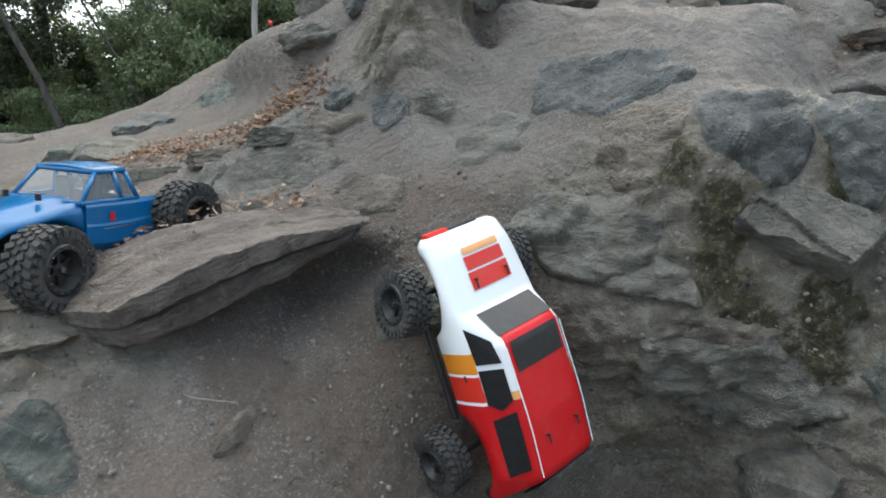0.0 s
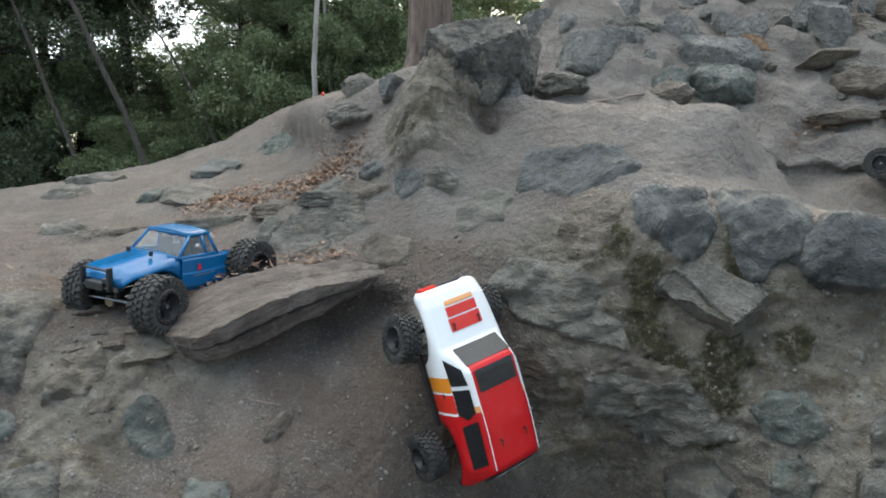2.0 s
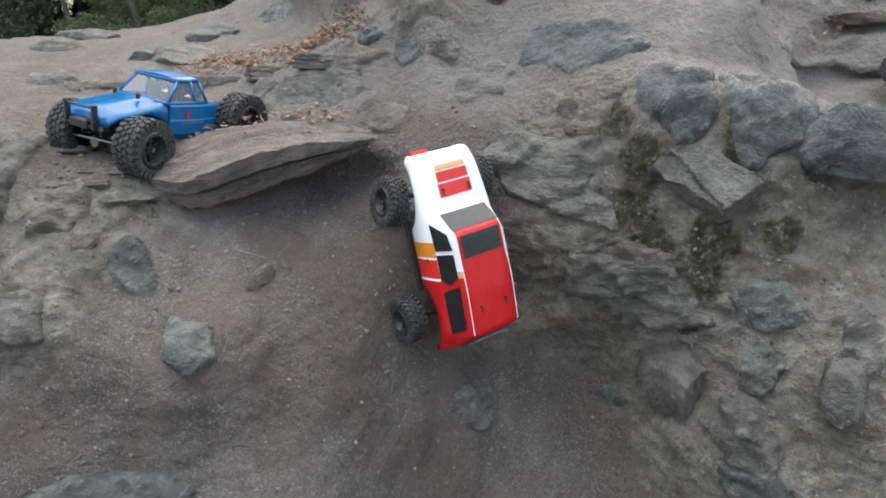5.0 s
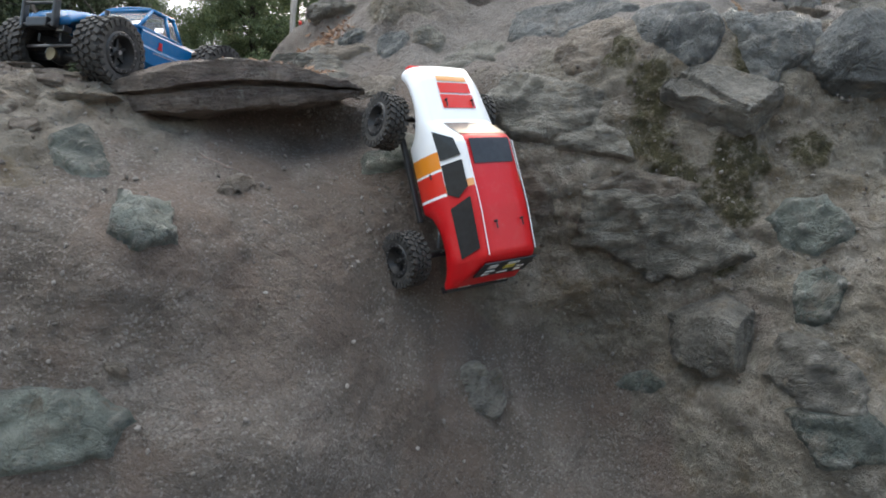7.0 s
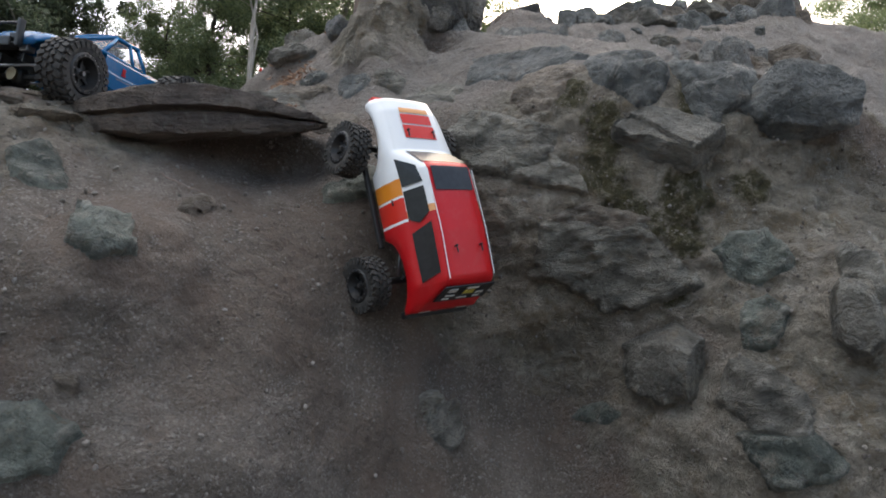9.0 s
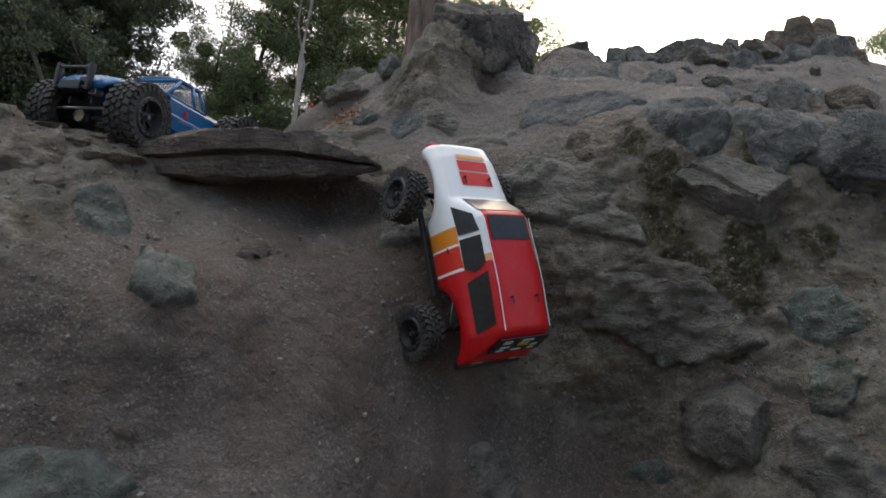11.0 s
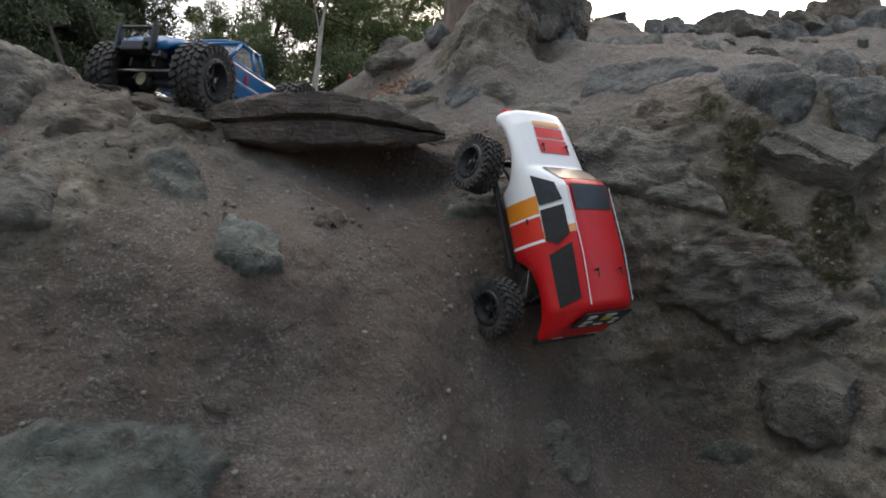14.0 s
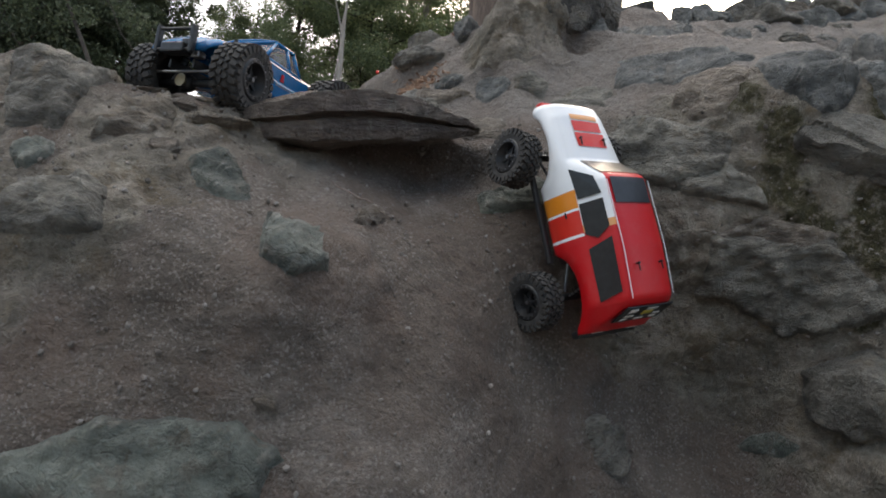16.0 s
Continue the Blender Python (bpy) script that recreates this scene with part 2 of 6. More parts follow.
def bark_material(name, dark, light):
    k = Nodes(name, 0.9)
    a, b = k.noise(30, 8, 0.7, (1, 1, 0.18)), k.noise(6, 4)
    c = k.mix(0.4, k.ramp(a, [(0.3, dark), (0.7, light)]), k.ramp(b, [(0.3, (0.5, 0.5, 0.5)), (0.7, (1, 1, 1))]), "MULTIPLY")
    k.bump([(a, 1.0)], 0.02, 1.0)
    return k.colour(c)


BARK = bark_material("red_brown_bark", (0.035, 0.025, 0.02), (0.25, 0.185, 0.15))
DARK_BARK = bark_material("dark_bark", (0.025, 0.02, 0.017), (0.09, 0.075, 0.062))
PALE_BARK = bark_material("pale_bark", (0.22, 0.2, 0.18), (0.45, 0.42, 0.38))


def leaf_material(name, dark, light):
    k = Nodes(name, 0.6)
    geo = k.n.new("ShaderNodeNewGeometry")
    c = k.ramp(geo.outputs["Random Per Island"], [(0.0, dark), (1.0, light)])
    tr, mx = k.n.new("ShaderNodeBsdfTranslucent"), k.n.new("ShaderNodeMixShader")
    mx.inputs[0].default_value = 0.4
    k.l.new(c, tr.inputs["Color"])
    k.l.new(k.b.outputs[0], mx.inputs[1])
    k.l.new(tr.outputs[0], mx.inputs[2])
    k.l.new(mx.outputs[0], k.n["Material Output"].inputs["Surface"])
    return k.colour(c)


LEAF_DARK = leaf_material("dark_foliage", (0.036, 0.054, 0.032), (0.12, 0.15, 0.085))
LEAF_MID = leaf_material("green_foliage", (0.065, 0.092, 0.046), (0.215, 0.26, 0.128))
LEAF_LIGHT = leaf_material("light_foliage", (0.11, 0.14, 0.065), (0.32, 0.37, 0.19))
DRY_LEAF = leaf_material("dry_leaves", (0.13, 0.072, 0.05), (0.44, 0.315, 0.235))
PEBBLE = leaf_material("grit", (0.12, 0.1, 0.085), (0.36, 0.33, 0.3))
TWIG = plain("dry_twig", (0.22, 0.17, 0.145), 0.9, spread=0.3)

# ---- the bank: lines that run along it, from its foot to the far ground; each is (x, y, z) ----
LINES = {
    "foot": [(-3, 0.7, 0), (-1, 0.65, 0.05), (-0.2, 0.75, 0.1), (0.4, 1.05, 0.1), (0.8, 1.2, 0.1), (1.3, 1, 0.1), (3, 0.9, 0)],
    "low": [(-3, 0.9, 0.6), (-1, 0.88, 0.6), (-0.55, 0.95, 0.622), (-0.21, 1.038, 0.694), (0.05, 1.099, 0.661), (0.3, 1.428, 0.653), (0.52, 1.63, 0.674), (0.74, 1.725, 0.662), (0.9, 1.554, 0.717), (1.05, 1.319, 0.734), (1.4, 1.193, 0.701), (3, 1.2, 0.6)],
    "mid": [(-3, 1.15, 0.93), (-1, 1.02, 0.93), (-0.55, 1.05, 1.002), (-0.2, 1.066, 0.987), (-0.02, 1.307, 1.062), (0.1, 1.389, 1.058), (0.2, 1.462, 1.03), (0.3, 1.53, 1.026), (0.58, 1.632, 0.968), (0.75, 1.604, 0.983), (0.95, 1.476, 1.023), (1.3, 1.269, 1.004), (3, 1.3, 0.95)],
    "upper": [(-3, 1.3, 1.17), (-1, 1.199, 1.182), (-0.62, 1.208, 1.239), (-0.47, 1.224, 1.234), (-0.32, 1.315, 1.256), (-0.2, 1.525, 1.306), (-0.05, 1.661, 1.287), (0.1, 1.68, 1.293), (0.21, 1.554, 1.245), (0.4, 1.565, 1.266), (0.62, 1.529, 1.199), (0.95, 1.455, 1.252), (1.3, 1.449, 1.253), (3, 1.4, 1.2)],
    "lip": [(-3, 1.45, 1.42), (-0.95, 1.377, 1.414), (-0.82, 1.349, 1.439), (-0.68, 1.362, 1.365), (-0.5, 1.325, 1.335), (-0.42, 1.363, 1.328), (-0.2, 1.494, 1.377), (0.08, 1.675, 1.38), (0.25, 1.71, 1.462), (0.4, 1.673, 1.493), (0.56, 1.589, 1.439), (0.72, 1.524, 1.494), (0.88, 1.512, 1.579), (1.13, 1.488, 1.54), (1.38, 1.494, 1.537), (1.6, 1.602, 1.467), (3, 1.8, 1.4)],
    "shelf": [(-3, 2.1, 1.46), (-1.2, 2.1, 1.43), (-0.4, 1.764, 1.369), (-0.12, 1.835, 1.448), (0.14, 1.964, 1.628), (0.43, 1.811, 1.578), (0.6, 1.732, 1.633), (0.77, 1.706, 1.685), (0.95, 1.712, 1.654), (1.13, 1.838, 1.659), (1.5, 2, 1.454), (3, 2.2, 1.4)],
    "dome": [(-3, 2.75, 1.53), (-1.05, 2.666, 1.582), (-0.5, 2.416, 1.591), (-0.2, 2.039, 1.588), (0, 2.042, 1.706), (0.2, 2.006, 1.808), (0.35, 1.968, 1.817), (0.5, 2.06, 1.92), (0.62, 2, 1.885), (0.8, 1.975, 1.88), (1, 1.965, 1.878), (1.14, 1.95, 1.865), (1.3, 2.22, 1.79), (1.45, 2.36, 1.65), (2.04, 2.38, 1.61), (3, 2.5, 1.56)],
    "slope": [(-3, 3.4, 1.6), (-1.049, 3.294, 1.746), (-0.632, 3.361, 1.848), (-0.2, 2.263, 1.711), (0, 2.189, 1.84), (0.3, 2.024, 2.018), (0.5, 2.257, 1.951), (0.747, 2.313, 1.905), (1.025, 2.381, 1.918), (1.438, 2.466, 1.806), (2.043, 2.435, 1.816), (3, 2.6, 1.75)],
    "crest": [(-3, 7, 1.66), (-0.903, 4.439, 2.185), (-0.474, 3.328, 2.094), (-0.117, 2.767, 2.083), (0.221, 2.853, 2.174), (0.641, 3.52, 2.436), (0.844, 3.645, 2.833), (1.17, 3.655, 2.788), (1.516, 3.67, 2.854), (1.801, 3.681, 2.879), (2.146, 3.696, 2.954), (2.43, 3.709, 3.05), (2.874, 3.721, 2.991), (4.1, 3.7, 2.9)],
    "back": [(-3, 10, 1.7), (-0.709, 8.036, 2.308), (0.7, 7, 2.5), (2, 6, 2.75), (4.1, 6, 2.6)],
}


def bank_grid(xs, steps):
    """Points of the bank: rows along its lines, columns at xs, as an array (row, column, 3)."""
    keys = [np.stack([np.interp(xs, [p[0] for p in line], [p[k] for p in line]) for k in (1, 2)], -1) for line in LINES.values()]
    blur = np.exp(-0.5 * (np.arange(-8, 9) / 3.0) ** 2)
    blur /= blur.sum()
    near = np.abs(xs) < 3
    for k in keys:
        for c in (0, 1):
            k[:, c] = np.where(near, np.convolve(np.pad(k[:, c], 8, "edge"), blur, "valid"), k[:, c])
    zero = np.zeros(len(xs))
    keys = [np.stack([zero - 400, zero - 0.02], -1), np.stack([zero - 20, zero - 0.02], -1), np.stack([zero - 2, zero - 0.02], -1)] + keys + [np.stack([zero + 60, zero + 1.6], -1), np.stack([zero + 900, zero + 1.4], -1)]
    rows = []
    for i in range(len(keys) - 1):
        a, b = keys[max(i - 1, 0)], keys[i]
        c, d = keys[i + 1], keys[min(i + 2, len(keys) - 1)]
        for s in np.linspace(0, 1, steps[i], endpoint=False):
            lin = b + (c - b) * s
            if 3 <= i <= 10:
                cat = 0.5 * (2 * b + (c - a) * s + (2 * a - 5 * b + 4 * c - d) * s * s + (3 * b - a - 3 * c + d) * s ** 3)
                lin = 0.25 * lin + 0.75 * cat
            rows.append(lin)
    rows.append(keys[-1])
    yz = np.array(rows)
    return np.concatenate([np.broadcast_to(xs[None, :, None], (*yz.shape[:2], 1)), yz], -1)


XS = np.unique(np.concatenate([[-900, -200, -60, -25, -12, -8], np.linspace(-5, -1.3, 60), np.linspace(-1.3, 2.0, 400), np.linspace(2.0, 5, 60), [8, 12, 25, 60, 200, 900]]))
STEPS = [2, 4, 12, 50, 44, 40, 36, 44, 40, 40, 90, 40, 20, 6]
GRID = bank_grid(XS, STEPS)


def mesh_of(name, verts, faces, mat, smooth=True):
    me = bpy.data.meshes.new(name)
    me.from_pydata(verts, [], faces)
    if smooth:
        me.polygons.foreach_set("use_smooth", [True] * len(me.polygons))
    me.materials.append(mat)
    return me


def grid_normals(grid):
    du, dv = np.gradient(grid, axis=1), np.gradient(grid, axis=0)
    n = np.cross(du, dv)
    return n / np.maximum(np.linalg.norm(n, axis=-1, keepdims=True), 1e-9)


NORMALS = grid_normals(GRID)
# where bare rock stands out of the dirt (x, y, z, radius) and where moss grows on it
ROCKY = [(-0.444, 1.267, 1.27, 0.22), (2.17, 3.594, 2.919, 0.35), (0.784, 1.495, 1.209, 0.42), (1.243, 1.366, 1.115, 0.45), (1.119, 1.309, 0.776, 0.4), (0.59, 1.55, 1.363, 0.2), (-0.783, 1.291, 1.378, 0.2), (-0.494, 1.219, 1.231, 0.14), (0.21, 1.99, 1.86, 0.15), (-0.671, 1.036, 0.968, 0.2)]
MOUNDS = [(0.17, 1.98, 1.79, 0.11, 0.035), (0.41, 2.0, 1.86, 0.05, -0.07), (-0.13, 1.12, 0.98, 0.12, 0.02)]
MOSSY = [(0.776, 1.499, 1.43, 0.0446), (0.78, 1.494, 1.388, 0.052), (0.797, 1.489, 1.349, 0.0594), (0.788, 1.489, 1.306, 0.0594), (0.788, 1.49, 1.254, 0.0594), (0.817, 1.488, 1.211, 0.0668), (0.846, 1.486, 1.185, 0.0446), (0.954, 1.457, 1.219, 0.0594), (0.945, 1.462, 1.169, 0.0668), (0.97, 1.459, 1.127, 0.0446), (1.008, 1.472, 1.466, 0.0594), (0.718, 1.531, 1.5, 0.0446), (0.689, 1.572, 1.532, 0.0371), (0.999, 1.467, 1.422, 0.0446), (1.123, 1.453, 1.256, 0.0446), (0.933, 1.487, 1.016, 0.0446)]


# damp gully soil with shade under the slab painted in (x, y, z, radius)
DAMP_SHADE = [(-0.006, 1.154, 0.802, 0.1), (0.069, 1.255, 0.893, 0.12), (0.106, 1.347, 0.984, 0.13), (0.106, 1.424, 1.087, 0.13), (0.011, 1.404, 1.122, 0.1), (-0.068, 1.407, 1.153, 0.1), (0.189, 1.304, 0.701, 0.1), (0.267, 1.374, 0.634, 0.09), (0.168, 1.516, 1.151, 0.1)]
SURFACE = []


def patches(p, spots, ragged):
    f = 0.0
    for x, y, z, r in spots:
        d = ((p.x - x) ** 2 + (p.y - y) ** 2 + (p.z - z) ** 2) ** 0.5 / r
        f = max(f, 1.25 - d)
    return min(1.0, max(0.0, (f + ragged) * 3.0)) if f > 0 else 0.0


def build_ground():
    r, c, _ = GRID.shape
    verts, nor = GRID.reshape(-1, 3).copy(), NORMALS.reshape(-1, 3)
    rock, moss, damp_shade, dry_lit = (np.zeros(len(verts)) for _ in range(4))
    idx = np.arange(r * c).reshape(r, c)
    faces = np.stack([idx[:-1, :-1], idx[:-1, 1:], idx[1:, 1:], idx[1:, :-1]], -1).reshape(-1, 4)
    near = (verts[:, 0] > -3.5) & (verts[:, 0] < 4) & (verts[:, 1] > 0.3) & (verts[:, 1] < 6)
    for i in np.nonzero(near)[0]:
        p = Vector(verts[i])
        n4, n9, n26 = noise.noise(p * 4.0), noise.noise(p * 11.0), noise.noise(p * 31.0)
        rk = patches(p, ROCKY, 0.9 * n4 + 0.5 * n9) * min(1.0, max(0.0, (0.86 - nor[i][2]) / 0.25))
        run = noise.noise(Vector((p.x * 14 + 0.5 * n4, p.y * 2.0, p.z * 2.2)))
        d = 0.016 * n4 + 0.009 * n9 + 0.005 * n26 + 0.003 * noise.noise(p * 75.0) + 0.006 * run
        if p.y > 2.0:
            d += 0.012 * noise.noise(p * 2.2)
            high = min(1.0, max(0.0, (p.x - 0.45) / 0.2)) * min(1.0, max(0.0, (p.y - 2.1) / 0.25))
            d += high * (0.035 * noise.noise(p * 4.3 + Vector((2, 9, 4))) + 0.03 * (0.5 - 2 * abs(noise.noise(p * 7.1 + Vector((6, 1, 3))))) + 0.012 * noise.noise(p * 15))
        if rk > 0:
            ridge = 1 - abs(noise.noise(p * 6.5 + Vector((3, 1, 7)))) * 2
            cell = noise.voronoi(Vector((p.x * 1.0, p.y * 0.8, p.z * 1.4)) * 9.0)[0]
            bed = noise.noise(Vector((p.x * 2.5, p.y * 2.5, p.z * 22 + 3 * p.x)))
            crust = 1 - 2 * abs(noise.noise(p * 17 + Vector((5, 2, 1))))
            fine = 1 - 2 * abs(noise.noise(p * 38 + Vector((1, 8, 4))))
            d += rk * (0.007 * crust * max(0.0, 0.4 + n4) + 0.003 * fine)
            d += rk * (0.012 * ridge + 0.018 * min(0.35, cell[1] - cell[0]) + 0.009 * n26 + 0.003 * bed + 0.004 * noise.noise(p * 60) - 0.016)
        worn = 0.0
        for x, y, z, r, high in MOUNDS:
            q = ((p.x - x) ** 2 + (p.y - y) ** 2 + (p.z - z) ** 2) / (r * r)
            if q < 6:
                d += high * math.exp(-q) * (1 + 0.45 * noise.noise(p * 13) + 0.35 * noise.noise(p * 29))
                worn = max(worn, math.exp(-q))
        rock[i] = rk
        moss[i] = patches(p, MOSSY, 0.75 * n9 + 0.55 * n26 + 0.35 * noise.noise(p * 75.0) - 0.05)
        damp_shade[i] = patches(p, DAMP_SHADE, 0.5 * n4 + 0.35 * n9 + 0.2 * n26 - 0.15) if p.x < 0.5 and p.y < 1.8 else 0.0
        # dry dust and painted brightness grow with height, less to the left
        dry_lit[i] = min(1.0, max(0.0, (p.z - 1.38 + 0.25 * n4 + 0.12 * n9) / 0.22)) * (1 - worn) * min(1.0, max(0.4, 0.7 + p.x + 0.5 * n4))
        verts[i] += nor[i] * d
        peak = max(0.0, 1 - math.hypot(p.x - 0.225, (p.y - 2.04) * 0.8) / (0.15 + 0.03 * n9))
        verts[i][2] += 0.115 * peak * (1 + 0.25 * n26)
    SURFACE.append(verts)
    me = mesh_of("ground", verts.tolist(), faces.tolist(), DIRT)
    for name, values in (("rock", rock), ("moss", moss), ("damp_shade", damp_shade), ("dry_lit", dry_lit)):
        me.attributes.new(name, "FLOAT", "POINT").data.foreach_set("value", values)
    return tagged(new("ground", me), "bank of packed grey-brown dirt and crusted rock", "ground", kind="structure")


build_ground()


def bank_normal(p):
    flat = GRID.reshape(-1, 3)
    i = ((flat - np.array(p)) ** 2).sum(-1).argmin()
    return Vector(NORMALS.reshape(-1, 3)[i])


# ---- STONES ----
def part(name, bm, mat, parent, label="", smooth=False, at=None):
    """Links a bmesh as one mesh object under its thing or part."""
    me = bpy.data.meshes.new(name)
    bmesh.ops.recalc_face_normals(bm, faces=bm.faces)
    bm.to_mesh(me)
    bm.free()
    if smooth:
        me.polygons.foreach_set("use_smooth", [True] * len(me.polygons))
    for m in mat if isinstance(mat, (list, tuple)) else [mat]:
        me.materials.append(m)
    ob = new(name, me)
    ob.parent = parent
    if at is not None:
        ob.matrix_basis = at
    return tagged(ob, label) if label else ob


def rock_mesh(name, w, h, t, mat, seed, flat=0.75, detail=5, layers=0.0):
    """A broken, facetted rock: a ball cut by planes and roughened; flat: where its outer face is cut."""
    rng = random.Random(seed)
    bm = bmesh.new()
    bmesh.ops.create_icosphere(bm, subdivisions=detail, radius=1.0)
    cuts = []
    for i in range(16):
        a = Vector((rng.gauss(0, 1), rng.gauss(0, 1), rng.gauss(0, 0.6))).normalized()
        cuts.append((a, rng.uniform(0.62, 0.92)))
    cuts.append((Vector((rng.uniform(-0.15, 0.15), rng.uniform(-0.2, 0.2), 1)).normalized(), flat))
    shift = Vector((seed * 3.7, seed * 1.3, seed * 0.7))
    for v in bm.verts:
        p = v.co.copy()
        p.x, p.y = 1.12 * p.x, 1.12 * p.y
        p *= 1 + 0.26 * noise.noise(p * 1.6 + shift) + 0.12 * noise.noise(p * 3.7 + shift)
        for a, d in cuts:
            k = p.dot(a) - d
            if k > 0:
                p -= a * k * 0.93
        rough = 0.03 * noise.noise(p * 4 + shift) + 0.022 * noise.noise(p * 10 + shift) + 0.02 * noise.noise(p * 24 + shift)
        ridge = abs(noise.noise(p * 3.1 + shift * 2))
        p += p.normalized() * (rough - 0.05 * max(0.0, 0.12 - ridge) / 0.12)
        if layers:
            p.x *= 1 + layers * noise.noise(Vector((0, p.y * 7, seed)))
            p.z += layers * noise.noise(Vector((p.x * 0.6, p.y * 8, seed)))
        v.co = Vector((p.x * w / 2, p.y * h / 2, p.z * t / 2))
    me = bpy.data.meshes.new(name)
    bm.to_mesh(me)
    bm.free()
    me.polygons.foreach_set("use_smooth", [True] * len(me.polygons))
    me.materials.append(mat)
    return me


def outcrop(x, y, z, right, up, n, w, h, proud, spin, mat, seed):
    """The bare face of a rock that the dirt has worn away from: a ragged patch that follows the bank and stands a little out of it."""
    r, c, _ = GRID.shape
    turn = radians(spin)
    across, along = right * math.cos(turn) + up * math.sin(turn), up * math.cos(turn) - right * math.sin(turn)
    verts, nor = SURFACE[0], NORMALS.reshape(-1, 3)
    rel = verts - np.array((x, y, z))
    u, v = rel @ np.array(across) / (w / 2), rel @ np.array(along) / (h / 2)
    near = (np.abs(u) < 1.7) & (np.abs(v) < 1.7) & (np.abs(rel @ np.array(n)) < 0.2)
    shift = Vector((seed * 3.7, seed * 1.3, seed * 0.7))
    keep, place = {}, []
    rng = random.Random(seed)
    sides = rng.randint(5, 7)
    cuts = [(2 * math.pi * (k + rng.uniform(-0.3, 0.3)) / sides + 0.4 * seed, rng.uniform(0.8, 1.02)) for k in range(sides)]
    tilt_u, tilt_v = rng.uniform(-0.5, 0.5), rng.uniform(-0.5, 0.5)
    for i in np.nonzero(near)[0]:
        p = Vector(verts[i]) + shift
        a, b = u[i] + 0.16 * noise.noise(p * 9), v[i] + 0.16 * noise.noise(p * 9 + Vector((40, 0, 0)))
        edge = min(d - a * math.cos(t) - b * math.sin(t) for t, d in cuts) + 0.1 * noise.noise(p * 24) + 0.06 * noise.noise(p * 55)
        if edge < -0.25:
            continue
        lift = (0.006 + 0.8 * proud * (1 + tilt_u * a + tilt_v * b)) * max(-1.0, min(1.0, edge * 9))
        rise = 3 * noise.noise(Vector((a * 1.3, b * 2.2, seed)))
        step = (math.floor(rise) + min(1.0, (rise - math.floor(rise)) * 5)) / 3
        lift += max(0.0, min(1.0, edge * 3)) * (0.8 * proud * step + 0.003 * noise.noise(p * 22) + 0.0045 * noise.noise(p * 60) + 0.002 * noise.noise(p * 130) - 0.006 * max(0.0, 0.1 - abs(noise.noise(p * 12))) / 0.1)
        keep[int(i)] = len(place)
        place.append(tuple(verts[i] + nor[i] * lift))
    faces = []
    for i in keep:
        q = (i, i + 1, i + c + 1, i + c)
        if i % c < c - 1 and all(k in keep for k in q):
            faces.append(tuple(keep[k] for k in q))
    # only the largest patch that hangs together
    owner = list(range(len(place)))

    def root(k):
        while owner[k] != k:
            owner[k] = owner[owner[k]]
            k = owner[k]
        return k

    for f in faces:
        for k in f[1:]:
            owner[root(k)] = root(f[0])
    count = collections.Counter(root(f[0]) for f in faces)
    best = count.most_common(1)[0][0]
    faces = [f for f in faces if root(f[0]) == best]
    number = {k: n for n, k in enumerate(sorted({k for f in faces for k in f}))}
    return mesh_of("rock_face", [place[k] for k in number], [tuple(number[k] for k in f) for f in faces], mat)


def stone(x, y, z, w, h, proud, spin, mat, label, seed, flat=0.75):
    """A stone set in the bank: w across, h up the slope, proud of the dirt by that much, turned by spin degrees."""
    n = bank_normal((x, y, z))
    up = (Vector((0, 0, 1)) - n * n.z).normalized()
    right = up.cross(n)
    if proud <= 0.062 and y < 2.45 and max(w, h) > 0.06:
        ob = new("rock" if max(w, h) > 0.2 else "stone", outcrop(x, y, z, right, up, n, 1.1 * w, 1.1 * h, 0.42 * proud, spin, mat, seed))
        return tagged(ob, label, "rock", "rocks of the bank")
    w, h, proud = 1.18 * w, 1.18 * h, (0.42 if proud < 0.055 else 0.6) * proud
    t = max(0.5 * min(w, h), 2.6 * proud)
    ob = new("rock" if max(w, h) > 0.2 else "stone", rock_mesh("stone", w, h, t, mat, seed, flat, 5 if max(w, h) > 0.12 else 4, 0.025 if mat in (GREY_STONE, BROWN_STONE) else 0.0))
    turn = Matrix((right, up, n)).transposed().to_4x4() @ pose(0, 0, 0, 0, 0, spin)
    ob.matrix_world = Matrix.Translation(Vector((x, y, z)) + n * (proud - flat * t / 2)) @ turn
    return tagged(ob, label, "rock", "rocks of the bank")


stone(0.627, 1.781, 1.693, 0.337, 0.179, 0.012, 9, BLUE_STONE, "large flat blue-grey rock set flush in the dirt bank", 1)
stone(0.85, 1.514, 1.562, 0.193, 0.169, 0.03, -19, BLUE_STONE, "flat blue-grey rock bedded in the edge of the bank", 2)
stone(1.07, 1.518, 1.568, 0.23, 0.215, 0.06, -12, BLUE_STONE, "large dark blue-grey rock bedded in the edge of the bank", 3)
stone(0.54, 1.566, 1.361, 0.288, 0.17, 0.055, -13, GREY_STONE, "large rough grey-green rock standing out of the dirt bank", 5)
stone(1.264, 1.461, 1.459, 0.309, 0.204, 0.14, 14, BLUE_STONE, "large blue-grey rock standing out of the dirt bank", 6)
stone(0.788, 1.547, 1.07, 0.334, 0.208, 0.05, -7, GREY_STONE, "large rough grey rock half buried in the dirt bank", 8)
stone(1.09, 1.411, 1.082, 0.159, 0.126, 0.03, -5, GREEN_STONE, "green-grey lichened stone set flush in the dirt bank", 9)
stone(0.937, 1.512, 0.846, 0.203, 0.168, 0.11, -3, GREY_STONE, "rough grey-brown rock standing out of the dirt bank", 10)
